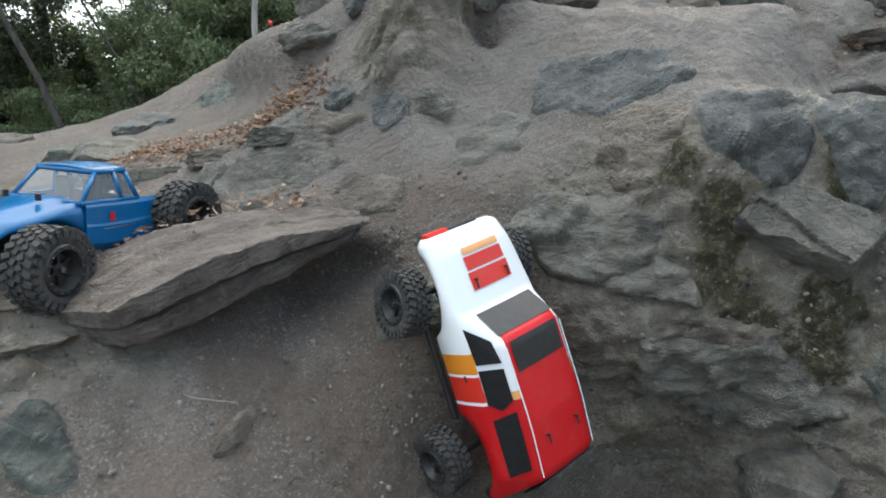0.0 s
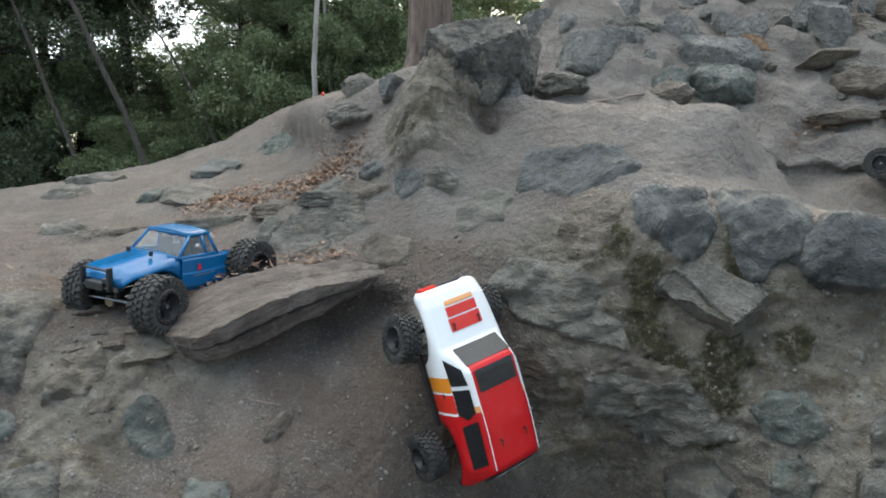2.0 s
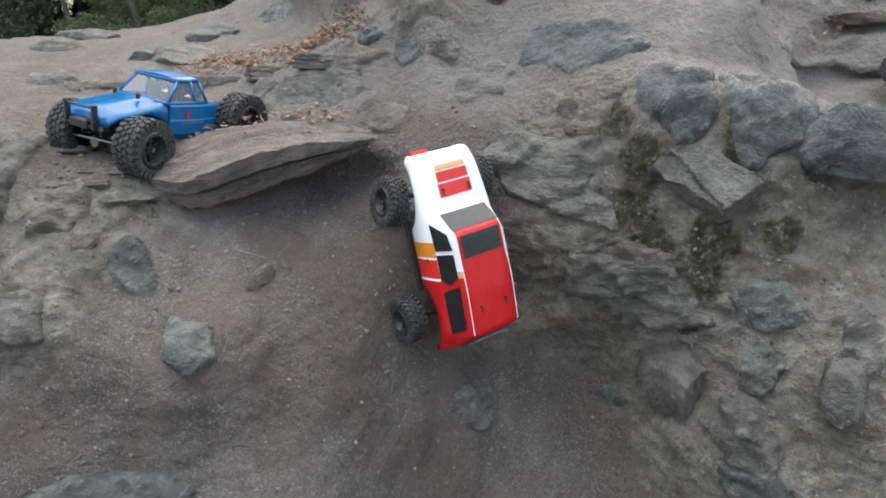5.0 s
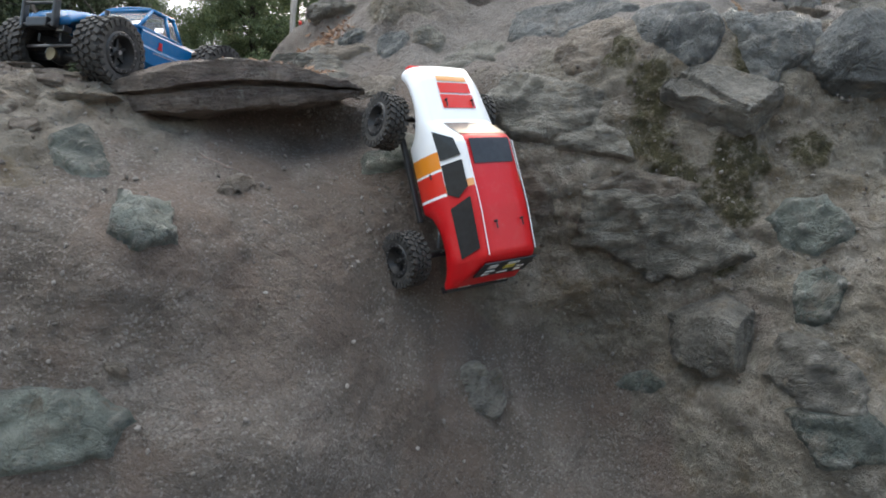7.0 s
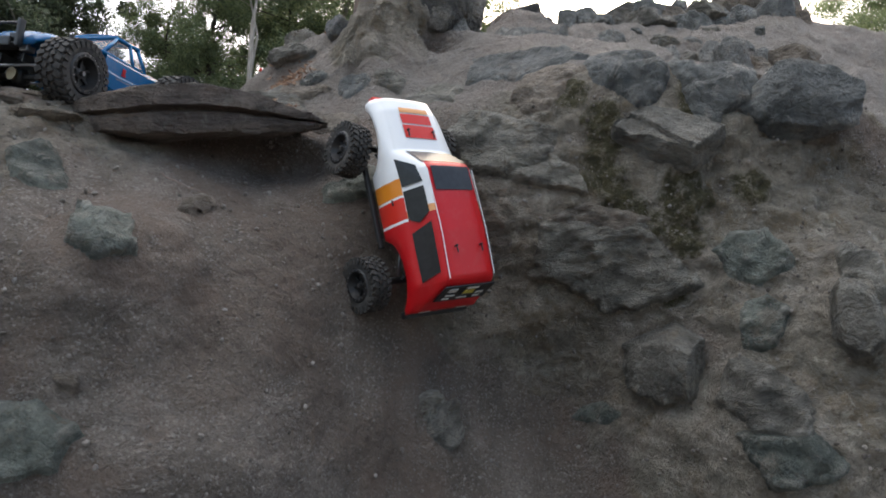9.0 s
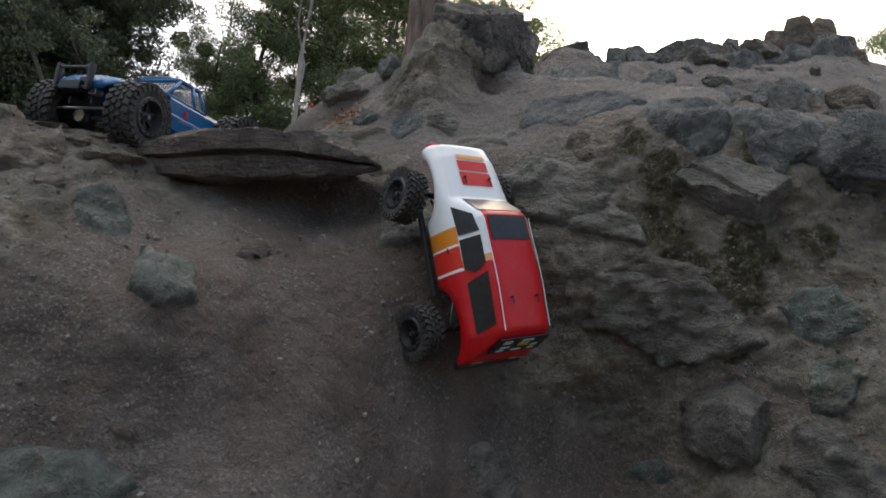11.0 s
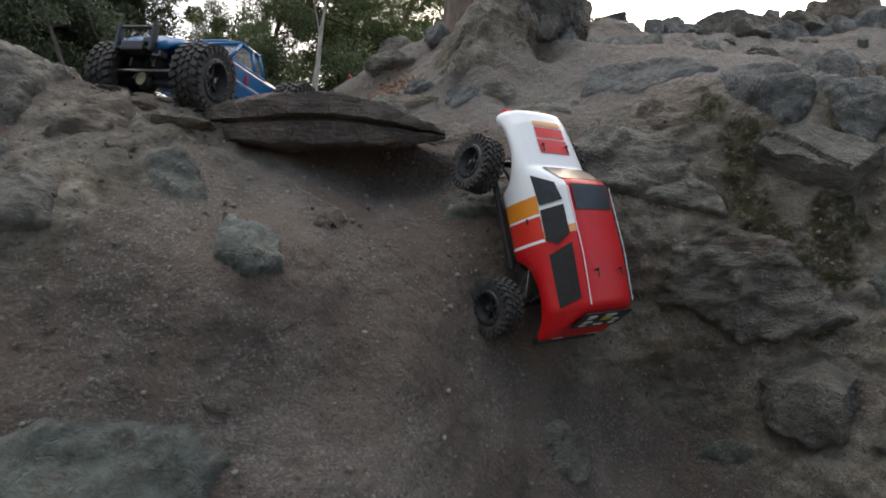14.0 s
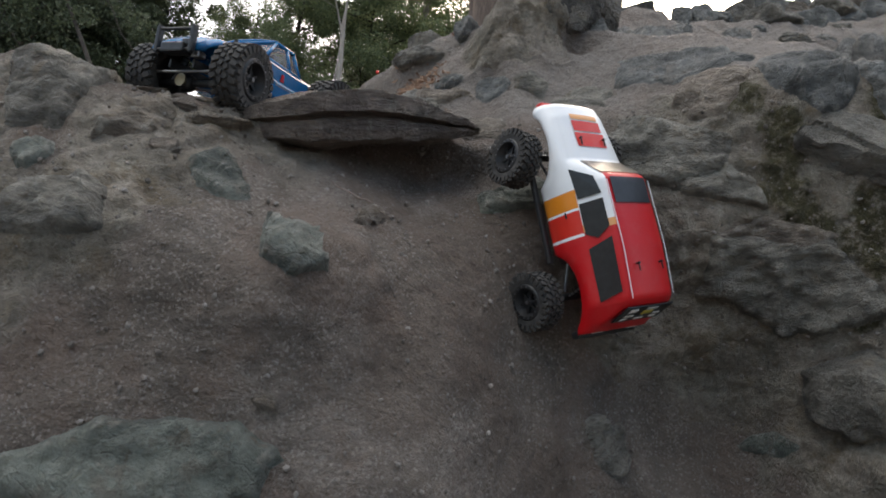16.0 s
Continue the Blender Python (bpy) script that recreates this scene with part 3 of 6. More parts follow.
stone(1.061, 1.335, 0.772, 0.227, 0.129, 0.05, -37, GREY_STONE, "large rough grey-brown rock half buried in the dirt bank", 11)
stone(1.086, 1.371, 0.931, 0.099, 0.127, 0.03, 1, GREEN_STONE, "green-grey lichened stone half buried in the dirt bank", 12)
stone(1.239, 1.287, 0.926, 0.107, 0.174, 0.1, 1, GREY_STONE, "rough grey-brown rock standing out of the dirt bank", 13)
stone(0.813, 1.652, 0.71, 0.122, 0.049, 0.012, 2, GREEN_STONE, "grey-green stone set flush in the dirt bank", 14)
stone(1.094, 1.296, 0.646, 0.146, 0.104, 0.03, -6, GREEN_STONE, "green-grey lichened stone half buried in the dirt bank", 15)
stone(1.276, 1.303, 1.041, 0.092, 0.15, 0.04, 0, GREY_STONE, "rough grey-brown stone half buried in the dirt bank", 16)
stone(-0.336, 1.01, 0.681, 0.343, 0.122, 0.03, 6, GREEN_STONE, "large green-grey lichened rock half buried in the dirt bank", 17)
stone(-0.2, 1.09, 1.003, 0.106, 0.096, 0.05, -35, GREEN_STONE, "blue-green lichened stone standing out of the dirt bank", 18)
stone(-0.361, 1.182, 1.143, 0.084, 0.154, 0.022, 18, GREEN_STONE, "green-grey lichened stone set flush in the dirt bank", 19)
stone(-0.568, 1.067, 1.034, 0.172, 0.117, 0.045, 1, GREY_STONE, "large layered grey-green rock half buried in the dirt bank", 20)
stone(-0.531, 1.229, 1.25, 0.101, 0.129, 0.05, -14, BROWN_STONE, "crumbly brown stone standing out of the dirt bank", 21)
stone(-0.465, 1.186, 1.184, 0.055, 0.049, 0.02, 17, BROWN_STONE, "small crumbly brown stone set flush in the dirt bank", 24)
stone(-0.721, 1.288, 1.346, 0.142, 0.271, 0.05, -18, GREY_STONE, "rough grey-brown rock standing out of the dirt bank", 72)
stone(-0.671, 1.148, 1.154, 0.063, 0.065, 0.02, -3, GREEN_STONE, "small green-grey lichened stone set flush in the dirt bank", 25)
stone(-0.105, 1.297, 1.105, 0.034, 0.129, 0.03, -54, BROWN_STONE, "small crumbly brown stone half buried in the dirt bank", 26)
stone(-0.204, 1.054, 0.766, 0.049, 0.035, 0.03, -26, BROWN_STONE, "small crumbly brown stone half buried in the dirt bank", 27)
stone(0.193, 1.568, 1.237, 0.164, 0.099, 0.035, 8, GREEN_STONE, "green-grey lichened stone half buried in the dirt bank", 28)
stone(0.094, 1.766, 1.46, 0.161, 0.128, 0.04, -3, BROWN_STONE, "crumbly brown stone half buried in the dirt bank", 29)
stone(0.379, 1.801, 1.558, 0.141, 0.195, 0.02, -40, GREY_STONE, "rough grey-brown stone set flush in the dirt bank", 44)
stone(0.147, 1.968, 1.643, 0.091, 0.107, 0.015, 1, BLUE_STONE, "blue-grey stone set flush in the dirt bank", 42)
stone(0.263, 1.928, 1.655, 0.104, 0.071, 0.015, -8, GREY_STONE, "small rough grey-brown stone set flush in the dirt bank", 43)
stone(-0.171, 1.981, 1.537, 0.282, 0.313, 0.03, 16, GREY_STONE, "large rough grey-brown rock half buried in the dirt bank", 39)
stone(-0.097, 2.022, 1.61, 0.35, 0.086, 0.03, 14, BROWN_STONE, "long brown slab forming a ledge in the bank", 40)
stone(-0.336, 2.032, 1.502, 0.106, 0.121, 0.05, 20, GREY_STONE, "rough grey-brown stone half buried in the dirt bank", 45)
stone(0.379, 1.527, 0.726, 0.071, 0.071, 0.03, -35, GREY_STONE, "small broken grey crust at a hollow in the dirt", 81)
stone(0.42, 1.543, 0.674, 0.102, 0.096, 0.03, 16, GREY_STONE, "small broken grey crust at a hollow in the dirt", 82)
stone(0.486, 1.567, 1.133, 0.151, 0.189, 0.02, 14, BROWN_STONE, "crumbly brown rock crust on the bank", 83)
stone(0.652, 1.614, 1.562, 0.16, 0.209, 0.02, 3, BROWN_STONE, "crumbly brown rock crust on the bank", 84)
stone(0.635, 1.525, 1.287, 0.203, 0.078, 0.035, -14, GREY_STONE, "thin grey-brown rock layer in the bank", 85)
stone(0.772, 1.513, 1.16, 0.212, 0.071, 0.025, -3, BROWN_STONE, "pale crumbly rock crust on the bank", 87)
stone(-0.13, 2.297, 1.907, 0.211, 0.09, 0.06, 1, GREY_STONE, "large flat grey rock bedded in the ridge", 31)
stone(-0.647, 3.37, 1.854, 0.416, 0.301, 0.09, -4, GREEN_STONE, "green-grey rock half buried in the ridge", 32)
stone(-0.998, 3.208, 1.731, 0.224, 0.196, 0.08, -4, BLUE_STONE, "blue-grey stone half buried in the ridge", 30)
stone(-0.92, 2.682, 1.604, 0.402, 0.212, 0.08, -7, GREY_STONE, "dark rough grey rock half buried in the ridge", 34)
stone(-1.614, 2.949, 1.629, 0.266, 0.188, 0.07, -2, GREY_STONE, "rough grey stone half buried in the ridge", 35)
stone(-1.676, 3.3, 1.694, 0.289, 0.147, 0.07, 44, GREY_STONE, "long grey rock bedded in the ridge", 36)
stone(0.056, 2.251, 1.974, 0.078, 0.108, 0.08, 3, BLUE_STONE, "blue-grey rock half buried below the boulder", 37)
stone(-0.084, 2.423, 2.018, 0.163, 0.127, 0.08, -11, GREY_STONE, "grey stone bedded in the ridge", 33)
stone(-1.077, 2.319, 1.481, 0.203, 0.072, 0.03, 14, BROWN_STONE, "thin brown slab forming a ledge in the bank", 41)
stone(-1.283, 2.378, 1.493, 0.188, 0.103, 0.06, -2, GREY_STONE, "rough grey stone half buried in the ridge", 38)
stone(0.015, 2.028, 1.695, 0.082, 0.065, 0.03, 20, BLUE_STONE, "small blue-grey stone beside the dry leaves", 70)
stone(-1.081, 2.762, 1.606, 0.135, 0.157, 0.07, -1, GREEN_STONE, "small green-grey stone half buried in the ridge", 71)


def boulder(x, y, z, w, d, h, rx, ry, rz, mat, label, seed):
    """A free-lying stone, w across, d deep and h high, bedded in the slope."""
    ob = new("rock" if w > 0.2 else "stone", rock_mesh("boulder", 1.1 * w, 1.2 * d, 1.75 * h, mat, seed, 0.8, 5 if w > 0.1 else 4, 0.03 if mat in (GREY_STONE, BROWN_STONE) else 0.0))
    ob.matrix_world = pose(x, y - 0.04 * min(w, d), z - 0.05 * h, rx, ry, rz)
    return tagged(ob, label, "rock", "rocks of the bank")


boulder(0.776, 2.621, 2.14, 0.238, 0.15, 0.151, -10, 0, -22, DUSTY_STONE, "large dark blue-grey boulder bedded in the upper slope", 401)
boulder(0.9, 2.679, 2.201, 0.173, 0.109, 0.087, -10, 12, -19, DUSTY_STONE, "rounded dark blue-grey boulder bedded in the upper slope", 402)
boulder(0.995, 2.717, 2.217, 0.092, 0.071, 0.072, -10, -1, -16, DUSTY_STONE, "small dark blue-grey boulder bedded in the upper slope", 403)
boulder(1.338, 2.741, 2.133, 0.338, 0.214, 0.157, -10, 11, -13, DUSTY_STONE, "large dark blue-grey boulder bedded in the upper slope", 404)
boulder(0.652, 3.077, 2.347, 0.204, 0.129, 0.116, -10, -2, -10, DUSTY_STONE, "rounded dark blue-grey boulder bedded in the upper slope", 405)
boulder(0.755, 2.843, 2.316, 0.087, 0.073, 0.075, -10, 10, -7, DUSTY_STONE, "small dark blue-grey boulder bedded in the upper slope", 406)
boulder(1.016, 2.895, 2.382, 0.112, 0.071, 0.066, -10, -3, -4, DUSTY_STONE, "rounded dark blue-grey boulder bedded in the upper slope", 407)
boulder(1.223, 2.837, 2.262, 0.208, 0.132, 0.11, -10, 9, -1, DUSTY_STONE, "rounded dark blue-grey boulder bedded in the upper slope", 408)
boulder(1.09, 2.819, 2.283, 0.131, 0.082, 0.044, -10, -4, 2, GREY_STONE, "rounded rough grey-brown boulder bedded in the upper slope", 409)
boulder(1.433, 2.909, 2.298, 0.118, 0.09, 0.091, -10, 8, 5, DUSTY_STONE, "rounded dark blue-grey boulder bedded in the upper slope", 410)
boulder(1.516, 2.869, 2.258, 0.205, 0.13, 0.095, -10, -5, 8, DUSTY_STONE, "rounded dark blue-grey boulder bedded in the upper slope", 411)
boulder(1.52, 2.809, 2.189, 0.158, 0.1, 0.069, -10, 7, 11, OCHRE_STONE, "rounded ochre boulder bedded in the upper slope", 412)
boulder(1.851, 2.873, 2.276, 0.182, 0.173, 0.175, -10, -6, 14, DUSTY_STONE, "rounded dark blue-grey boulder bedded in the upper slope", 413)
boulder(1.785, 2.944, 2.347, 0.119, 0.119, 0.121, -10, 6, 17, DUSTY_STONE, "rounded dark blue-grey boulder bedded in the upper slope", 414)
boulder(1.938, 2.997, 2.414, 0.213, 0.134, 0.099, -10, -7, 20, DUSTY_STONE, "rounded dark blue-grey boulder bedded in the upper slope", 415)
boulder(1.789, 2.737, 2.119, 0.267, 0.168, 0.044, -16, -14, 4, BROWN_STONE, "thin tilted crumbly brown slab lying on the slope", 416)
boulder(2.178, 2.913, 2.331, 0.275, 0.173, 0.096, -10, -8, -24, BROWN_STONE, "large crumbly brown boulder bedded in the upper slope", 417)
boulder(2.153, 2.789, 2.185, 0.214, 0.135, 0.088, -10, 4, -21, GREY_STONE, "rounded rough grey-brown boulder bedded in the upper slope", 418)
boulder(1.868, 2.678, 2.058, 0.144, 0.09, 0.067, -10, -9, -18, GREY_STONE, "rounded rough grey-brown boulder bedded in the upper slope", 419)
boulder(1.888, 2.605, 1.978, 0.258, 0.163, 0.092, -10, 3, -15, BROWN_STONE, "large crumbly brown boulder bedded in the upper slope", 420)
boulder(1.094, 2.543, 2.012, 0.158, 0.1, 0.085, -10, -10, -12, GREEN_STONE, "rounded green-grey lichened boulder bedded in the upper slope", 421)
boulder(1.309, 2.613, 2.001, 0.305, 0.192, 0.132, -10, 2, -9, GREEN_STONE, "large green-grey lichened boulder bedded in the upper slope", 422)
boulder(1.086, 2.483, 1.965, 0.154, 0.097, 0.077, -10, -11, -6, BROWN_STONE, "rounded crumbly brown boulder bedded in the upper slope", 423)
boulder(1.5, 2.725, 2.088, 0.09, 0.056, 0.055, -10, 1, -3, GREY_STONE, "small rough grey-brown boulder bedded in the upper slope", 424)
boulder(1.326, 3.051, 2.457, 0.155, 0.097, 0.058, -10, -12, 0, DUSTY_STONE, "rounded dark blue-grey boulder bedded in the upper slope", 425)
boulder(1.607, 3.054, 2.456, 0.154, 0.097, 0.048, -10, 0, 3, GREY_STONE, "rounded rough grey-brown boulder bedded in the upper slope", 426)
boulder(1.764, 3.075, 2.478, 0.14, 0.088, 0.058, -10, 12, 6, DUSTY_STONE, "rounded dark blue-grey boulder bedded in the upper slope", 427)
boulder(0.941, 2.778, 2.29, 0.091, 0.057, 0.041, -10, -1, 9, GREY_STONE, "small rough grey-brown boulder bedded in the upper slope", 428)
boulder(1.169, 2.743, 2.177, 0.085, 0.053, 0.034, -10, 11, 12, BROWN_STONE, "small crumbly brown boulder bedded in the upper slope", 429)
boulder(1.053, 2.666, 2.146, 0.055, 0.037, 0.037, -10, -2, 15, DUSTY_STONE, "small dark blue-grey boulder bedded in the upper slope", 430)
boulder(1.02, 2.819, 2.309, 0.082, 0.051, 0.044, -10, 10, 18, GREY_STONE, "small rough grey-brown boulder bedded in the upper slope", 431)
boulder(1.686, 2.922, 2.321, 0.089, 0.056, 0.046, -10, -3, 21, GREY_STONE, "small rough grey-brown boulder bedded in the upper slope", 432)
boulder(2.051, 2.943, 2.365, 0.119, 0.076, 0.065, -10, 9, 24, DUSTY_STONE, "rounded dark blue-grey boulder bedded in the upper slope", 433)
boulder(2.076, 2.715, 2.103, 0.112, 0.071, 0.071, -10, -4, -23, DUSTY_STONE, "rounded dark blue-grey boulder bedded in the upper slope", 434)
boulder(2.076, 2.652, 2.028, 0.096, 0.06, 0.047, -10, 8, -20, GREY_STONE, "small rough grey-brown boulder bedded in the upper slope", 435)
boulder(2.025, 2.779, 2.179, 0.129, 0.081, 0.062, -10, -5, -17, GREY_STONE, "rounded rough grey-brown boulder bedded in the upper slope", 436)
boulder(2.051, 2.731, 2.123, 0.085, 0.058, 0.06, -10, 7, -14, DUSTY_STONE, "small dark blue-grey boulder bedded in the upper slope", 437)
boulder(1.728, 2.504, 1.865, 0.297, 0.143, 0.035, -4, -2, 2, BROWN_STONE, "long thin crumbly brown slab forming a ledge over the hollow", 438)
boulder(1.965, 2.487, 1.872, 0.247, 0.143, 0.035, -4, -2, 2, BROWN_STONE, "long thin crumbly brown slab forming a ledge over the hollow", 439)
boulder(1.988, 2.857, 2.27, 0.116, 0.073, 0.075, -10, -7, -5, BROWN_STONE, "rounded crumbly brown boulder bedded in the upper slope", 440)
boulder(0.635, 2.425, 1.993, 0.239, 0.151, 0.076, -10, 5, -2, GREY_STONE, "large rough grey-brown boulder bedded in the upper slope", 441)
boulder(0.964, 3.542, 2.793, 0.248, 0.207, 0.118, -6, -8, -4, BLUE_STONE, "large dark blue-grey boulder in the rubble along the crest", 442)
boulder(1.034, 3.482, 2.722, 0.106, 0.089, 0.09, 7, 4, -11, GREY_STONE, "small rough grey-brown boulder in the rubble along the crest", 443)
boulder(1.13, 3.467, 2.702, 0.151, 0.126, 0.047, 4, -9, -18, BROWN_STONE, "blocky crumbly brown boulder in the rubble along the crest", 444)
boulder(1.112, 3.421, 2.637, 0.164, 0.136, 0.054, 1, 3, -25, GREY_STONE, "blocky rough grey-brown boulder in the rubble along the crest", 445)
boulder(1.239, 3.513, 2.768, 0.153, 0.128, 0.142, -2, -10, 28, BLUE_STONE, "blocky dark blue-grey boulder in the rubble along the crest", 446)
boulder(1.353, 3.528, 2.793, 0.2, 0.167, 0.143, -5, 2, 21, BLUE_STONE, "blocky dark blue-grey boulder in the rubble along the crest", 447)
boulder(1.43, 3.529, 2.795, 0.231, 0.193, 0.104, -8, -11, 14, BLUE_STONE, "large dark blue-grey boulder in the rubble along the crest", 448)
boulder(1.547, 3.553, 2.83, 0.222, 0.185, 0.175, 5, 1, 7, GREY_STONE, "large rough grey-brown boulder in the rubble along the crest", 449)
boulder(1.698, 3.577, 2.868, 0.212, 0.177, 0.177, 2, -12, 0, BLUE_STONE, "large dark blue-grey boulder in the rubble along the crest", 450)
boulder(1.675, 3.497, 2.751, 0.313, 0.261, 0.137, -1, 0, -7, GREY_STONE, "large rough grey-brown boulder in the rubble along the crest", 451)
boulder(1.867, 3.562, 2.849, 0.204, 0.169, 0.153, -4, 12, -14, BROWN_STONE, "blocky crumbly brown boulder in the rubble along the crest", 452)
boulder(1.963, 3.652, 3.001, 0.113, 0.094, 0.082, -7, -1, -21, BLUE_STONE, "small dark blue-grey boulder in the rubble along the crest", 453)
boulder(1.816, 3.444, 2.678, 0.177, 0.147, 0.157, 6, 11, -28, BLUE_STONE, "blocky dark blue-grey boulder in the rubble along the crest", 454)
boulder(2.107, 3.613, 2.927, 0.286, 0.238, 0.121, 3, -2, 25, GREY_STONE, "large rough grey-brown boulder in the rubble along the crest", 455)
boulder(1.978, 3.483, 2.737, 0.255, 0.213, 0.184, 0, 10, 18, BLUE_STONE, "large dark blue-grey boulder in the rubble along the crest", 456)
boulder(2.177, 3.579, 2.878, 0.224, 0.187, 0.141, -3, -3, 11, BLUE_STONE, "large dark blue-grey boulder in the rubble along the crest", 457)
boulder(2.264, 3.664, 3.051, 0.186, 0.155, 0.137, -6, 9, 4, BROWN_STONE, "blocky crumbly brown boulder in the rubble along the crest", 458)
boulder(2.394, 3.67, 3.099, 0.179, 0.17, 0.229, 7, -4, -3, BROWN_STONE, "blocky crumbly brown boulder in the rubble along the crest", 459)
boulder(2.535, 3.675, 3.108, 0.208, 0.173, 0.229, 4, 8, -10, BROWN_STONE, "blocky crumbly brown boulder in the rubble along the crest", 460)
boulder(2.311, 3.583, 2.888, 0.185, 0.154, 0.186, 1, -5, -17, BLUE_STONE, "blocky dark blue-grey boulder in the rubble along the crest", 461)
boulder(2.49, 3.583, 2.888, 0.303, 0.253, 0.204, -2, 7, -24, BLUE_STONE, "large dark blue-grey boulder in the rubble along the crest", 462)
boulder(2.677, 3.676, 3.039, 0.195, 0.163, 0.165, -5, -6, 29, BROWN_STONE, "blocky crumbly brown boulder in the rubble along the crest", 463)
boulder(2.645, 3.565, 2.865, 0.235, 0.196, 0.203, -8, 6, 22, BROWN_STONE, "large crumbly brown boulder in the rubble along the crest", 464)
boulder(2.329, 3.453, 2.699, 0.272, 0.226, 0.136, 5, -7, 15, BROWN_STONE, "large crumbly brown boulder in the rubble along the crest", 465)


def add_patch(bm, grid):
    """A sheet from rows of points."""
    vs = [[bm.verts.new(p) for p in row] for row in grid]
    for a, b in zip(vs, vs[1:]):
        for k in range(len(a) - 1):
            bm.faces.new((a[k], a[k + 1], b[k + 1], b[k]))


def block():
    """The squared slab that leans out of the mossy face, its long side falling to the right."""
    bm = bmesh.new()
    bmesh.ops.create_cube(bm, size=1.0)
    bmesh.ops.subdivide_edges(bm, edges=bm.edges, cuts=30, use_grid_fill=True)
    for v in bm.verts:
        p = Vector((v.co.x * 0.205, v.co.y * 0.115, v.co.z * 0.085))
        p.x += 0.25 * p.y + 0.02 * (p.y > 0.02) * p.y
        p.y *= 1 - 0.9 * max(0.0, abs(p.x) - 0.07)
        q = p * 1.0
        edge = sum(abs(c) > 0.46 for c in v.co) >= 2
        p += Vector((noise.noise(q * 22), noise.noise(q * 22 + Vector((7, 0, 0))), noise.noise(q * 16 + Vector((0, 9, 0))))) * 0.009
        p += Vector((noise.noise(q * 70), noise.noise(q * 70 + Vector((7, 0, 0))), noise.noise(q * 60 + Vector((0, 9, 0))))) * 0.003
        if v.co.z > 0.4:
            p.z -= 0.012 * (q.y + 0.3 * q.x < -0.03)
        if edge:
            p *= 0.985 - 0.03 * max(0.0, noise.noise(q * 30))
        v.co = p
    bm.normal_update()
    me = bpy.data.meshes.new("slab")
    bm.to_mesh(me)
    bm.free()
    me.polygons.foreach_set("use_smooth", [True] * len(me.polygons))
    me.set_sharp_from_angle(angle=radians(40))
    me.materials.append(GREY_STONE)
    ob = new("rock", me)
    n = Vector((-0.2, -0.78, 0.58)).normalized()
    right = Vector((0.86, -0.12, -0.68))
    right = (right - n * right.dot(n)).normalized()
    ob.matrix_world = Matrix.Translation((0.925, 1.462, 1.367)) @ Matrix((right, n.cross(right), n)).transposed().to_4x4()
    return tagged(ob, "large squared grey-brown slab leaning out of the mossy rock face", "rock", "rocks of the bank")


block()


def knob():
    """The dark boulder that overhangs the slope, cracked into blocks."""
    for w, d, h, seed, at, label in (
            (0.42, 0.36, 0.37, 91, pose(0.345, 2.14, 2.03, 8, -10, 10), "large dark grey cracked boulder overhanging the slope"),
            (0.15, 0.16, 0.24, 95, pose(0.505, 2.17, 2.05, -8, 14, 35), "jagged dark grey end broken from the boulder"),
            (0.2, 0.17, 0.15, 96, pose(0.38, 2.075, 1.955, 12, 8, -15), "dark grey broken block under the boulder")):
        ob = new("boulder" if w > 0.3 else "rock", rock_mesh("boulder", w, d, h, DARK_STONE, seed, 0.8, 6, 0.04))
        ob.matrix_world = at
        tagged(ob, label, "rock", "rocks of the bank")
    ob = new("rock", rock_mesh("rock", 0.09, 0.09, 0.16, BLUE_STONE, 93, 0.8, 5))
    ob.matrix_world = pose(0.478, 2.1, 1.925, 0, 10, 30)
    tagged(ob, "dark blue-grey rock propping the boulder", "rock", "rocks of the bank")


knob()


def scatter():
    """Broken rocks along the crest and over the upper slope."""
    rng = random.Random(21)
    mats = ((BLUE_STONE, "blue-grey"), (GREY_STONE, "rough grey-brown"), (BLUE_STONE, "blue-grey"), (BROWN_STONE, "crumbly brown"))
    flat = GRID.reshape(-1, 3)
    spots = [(1.0 + 0.14 * k + rng.uniform(-0.04, 0.04), None) for k in range(13)]
    spots += [(rng.uniform(0.75, 2.4), rng.uniform(2.55, 3.4)) for _ in range(22)]
    crest_x, crest_y = [p[0] for p in LINES["crest"]], [p[1] for p in LINES["crest"]]
    for k, (x, y) in enumerate(spots):
        top = y is None
        if top:
            y = float(np.interp(x, crest_x, crest_y)) - 0.03
        i = ((flat[:, 0] - x) ** 2 + (flat[:, 1] - y) ** 2).argmin()
        mat, colour = mats[rng.randrange(4)]
        w = rng.uniform(0.1, 0.18) if top else rng.uniform(0.04, 0.09)
        where = "on the crest of the bank" if top else "on the upper slope"
        stone(*[float(c) for c in flat[i]], w, w * rng.uniform(0.5, 0.8), rng.uniform(0.04, 0.07) if top else rng.uniform(0.03, 0.06), rng.uniform(-40, 40), mat, f"{colour} broken rock {where}", 200 + k, 0.8)


scatter()


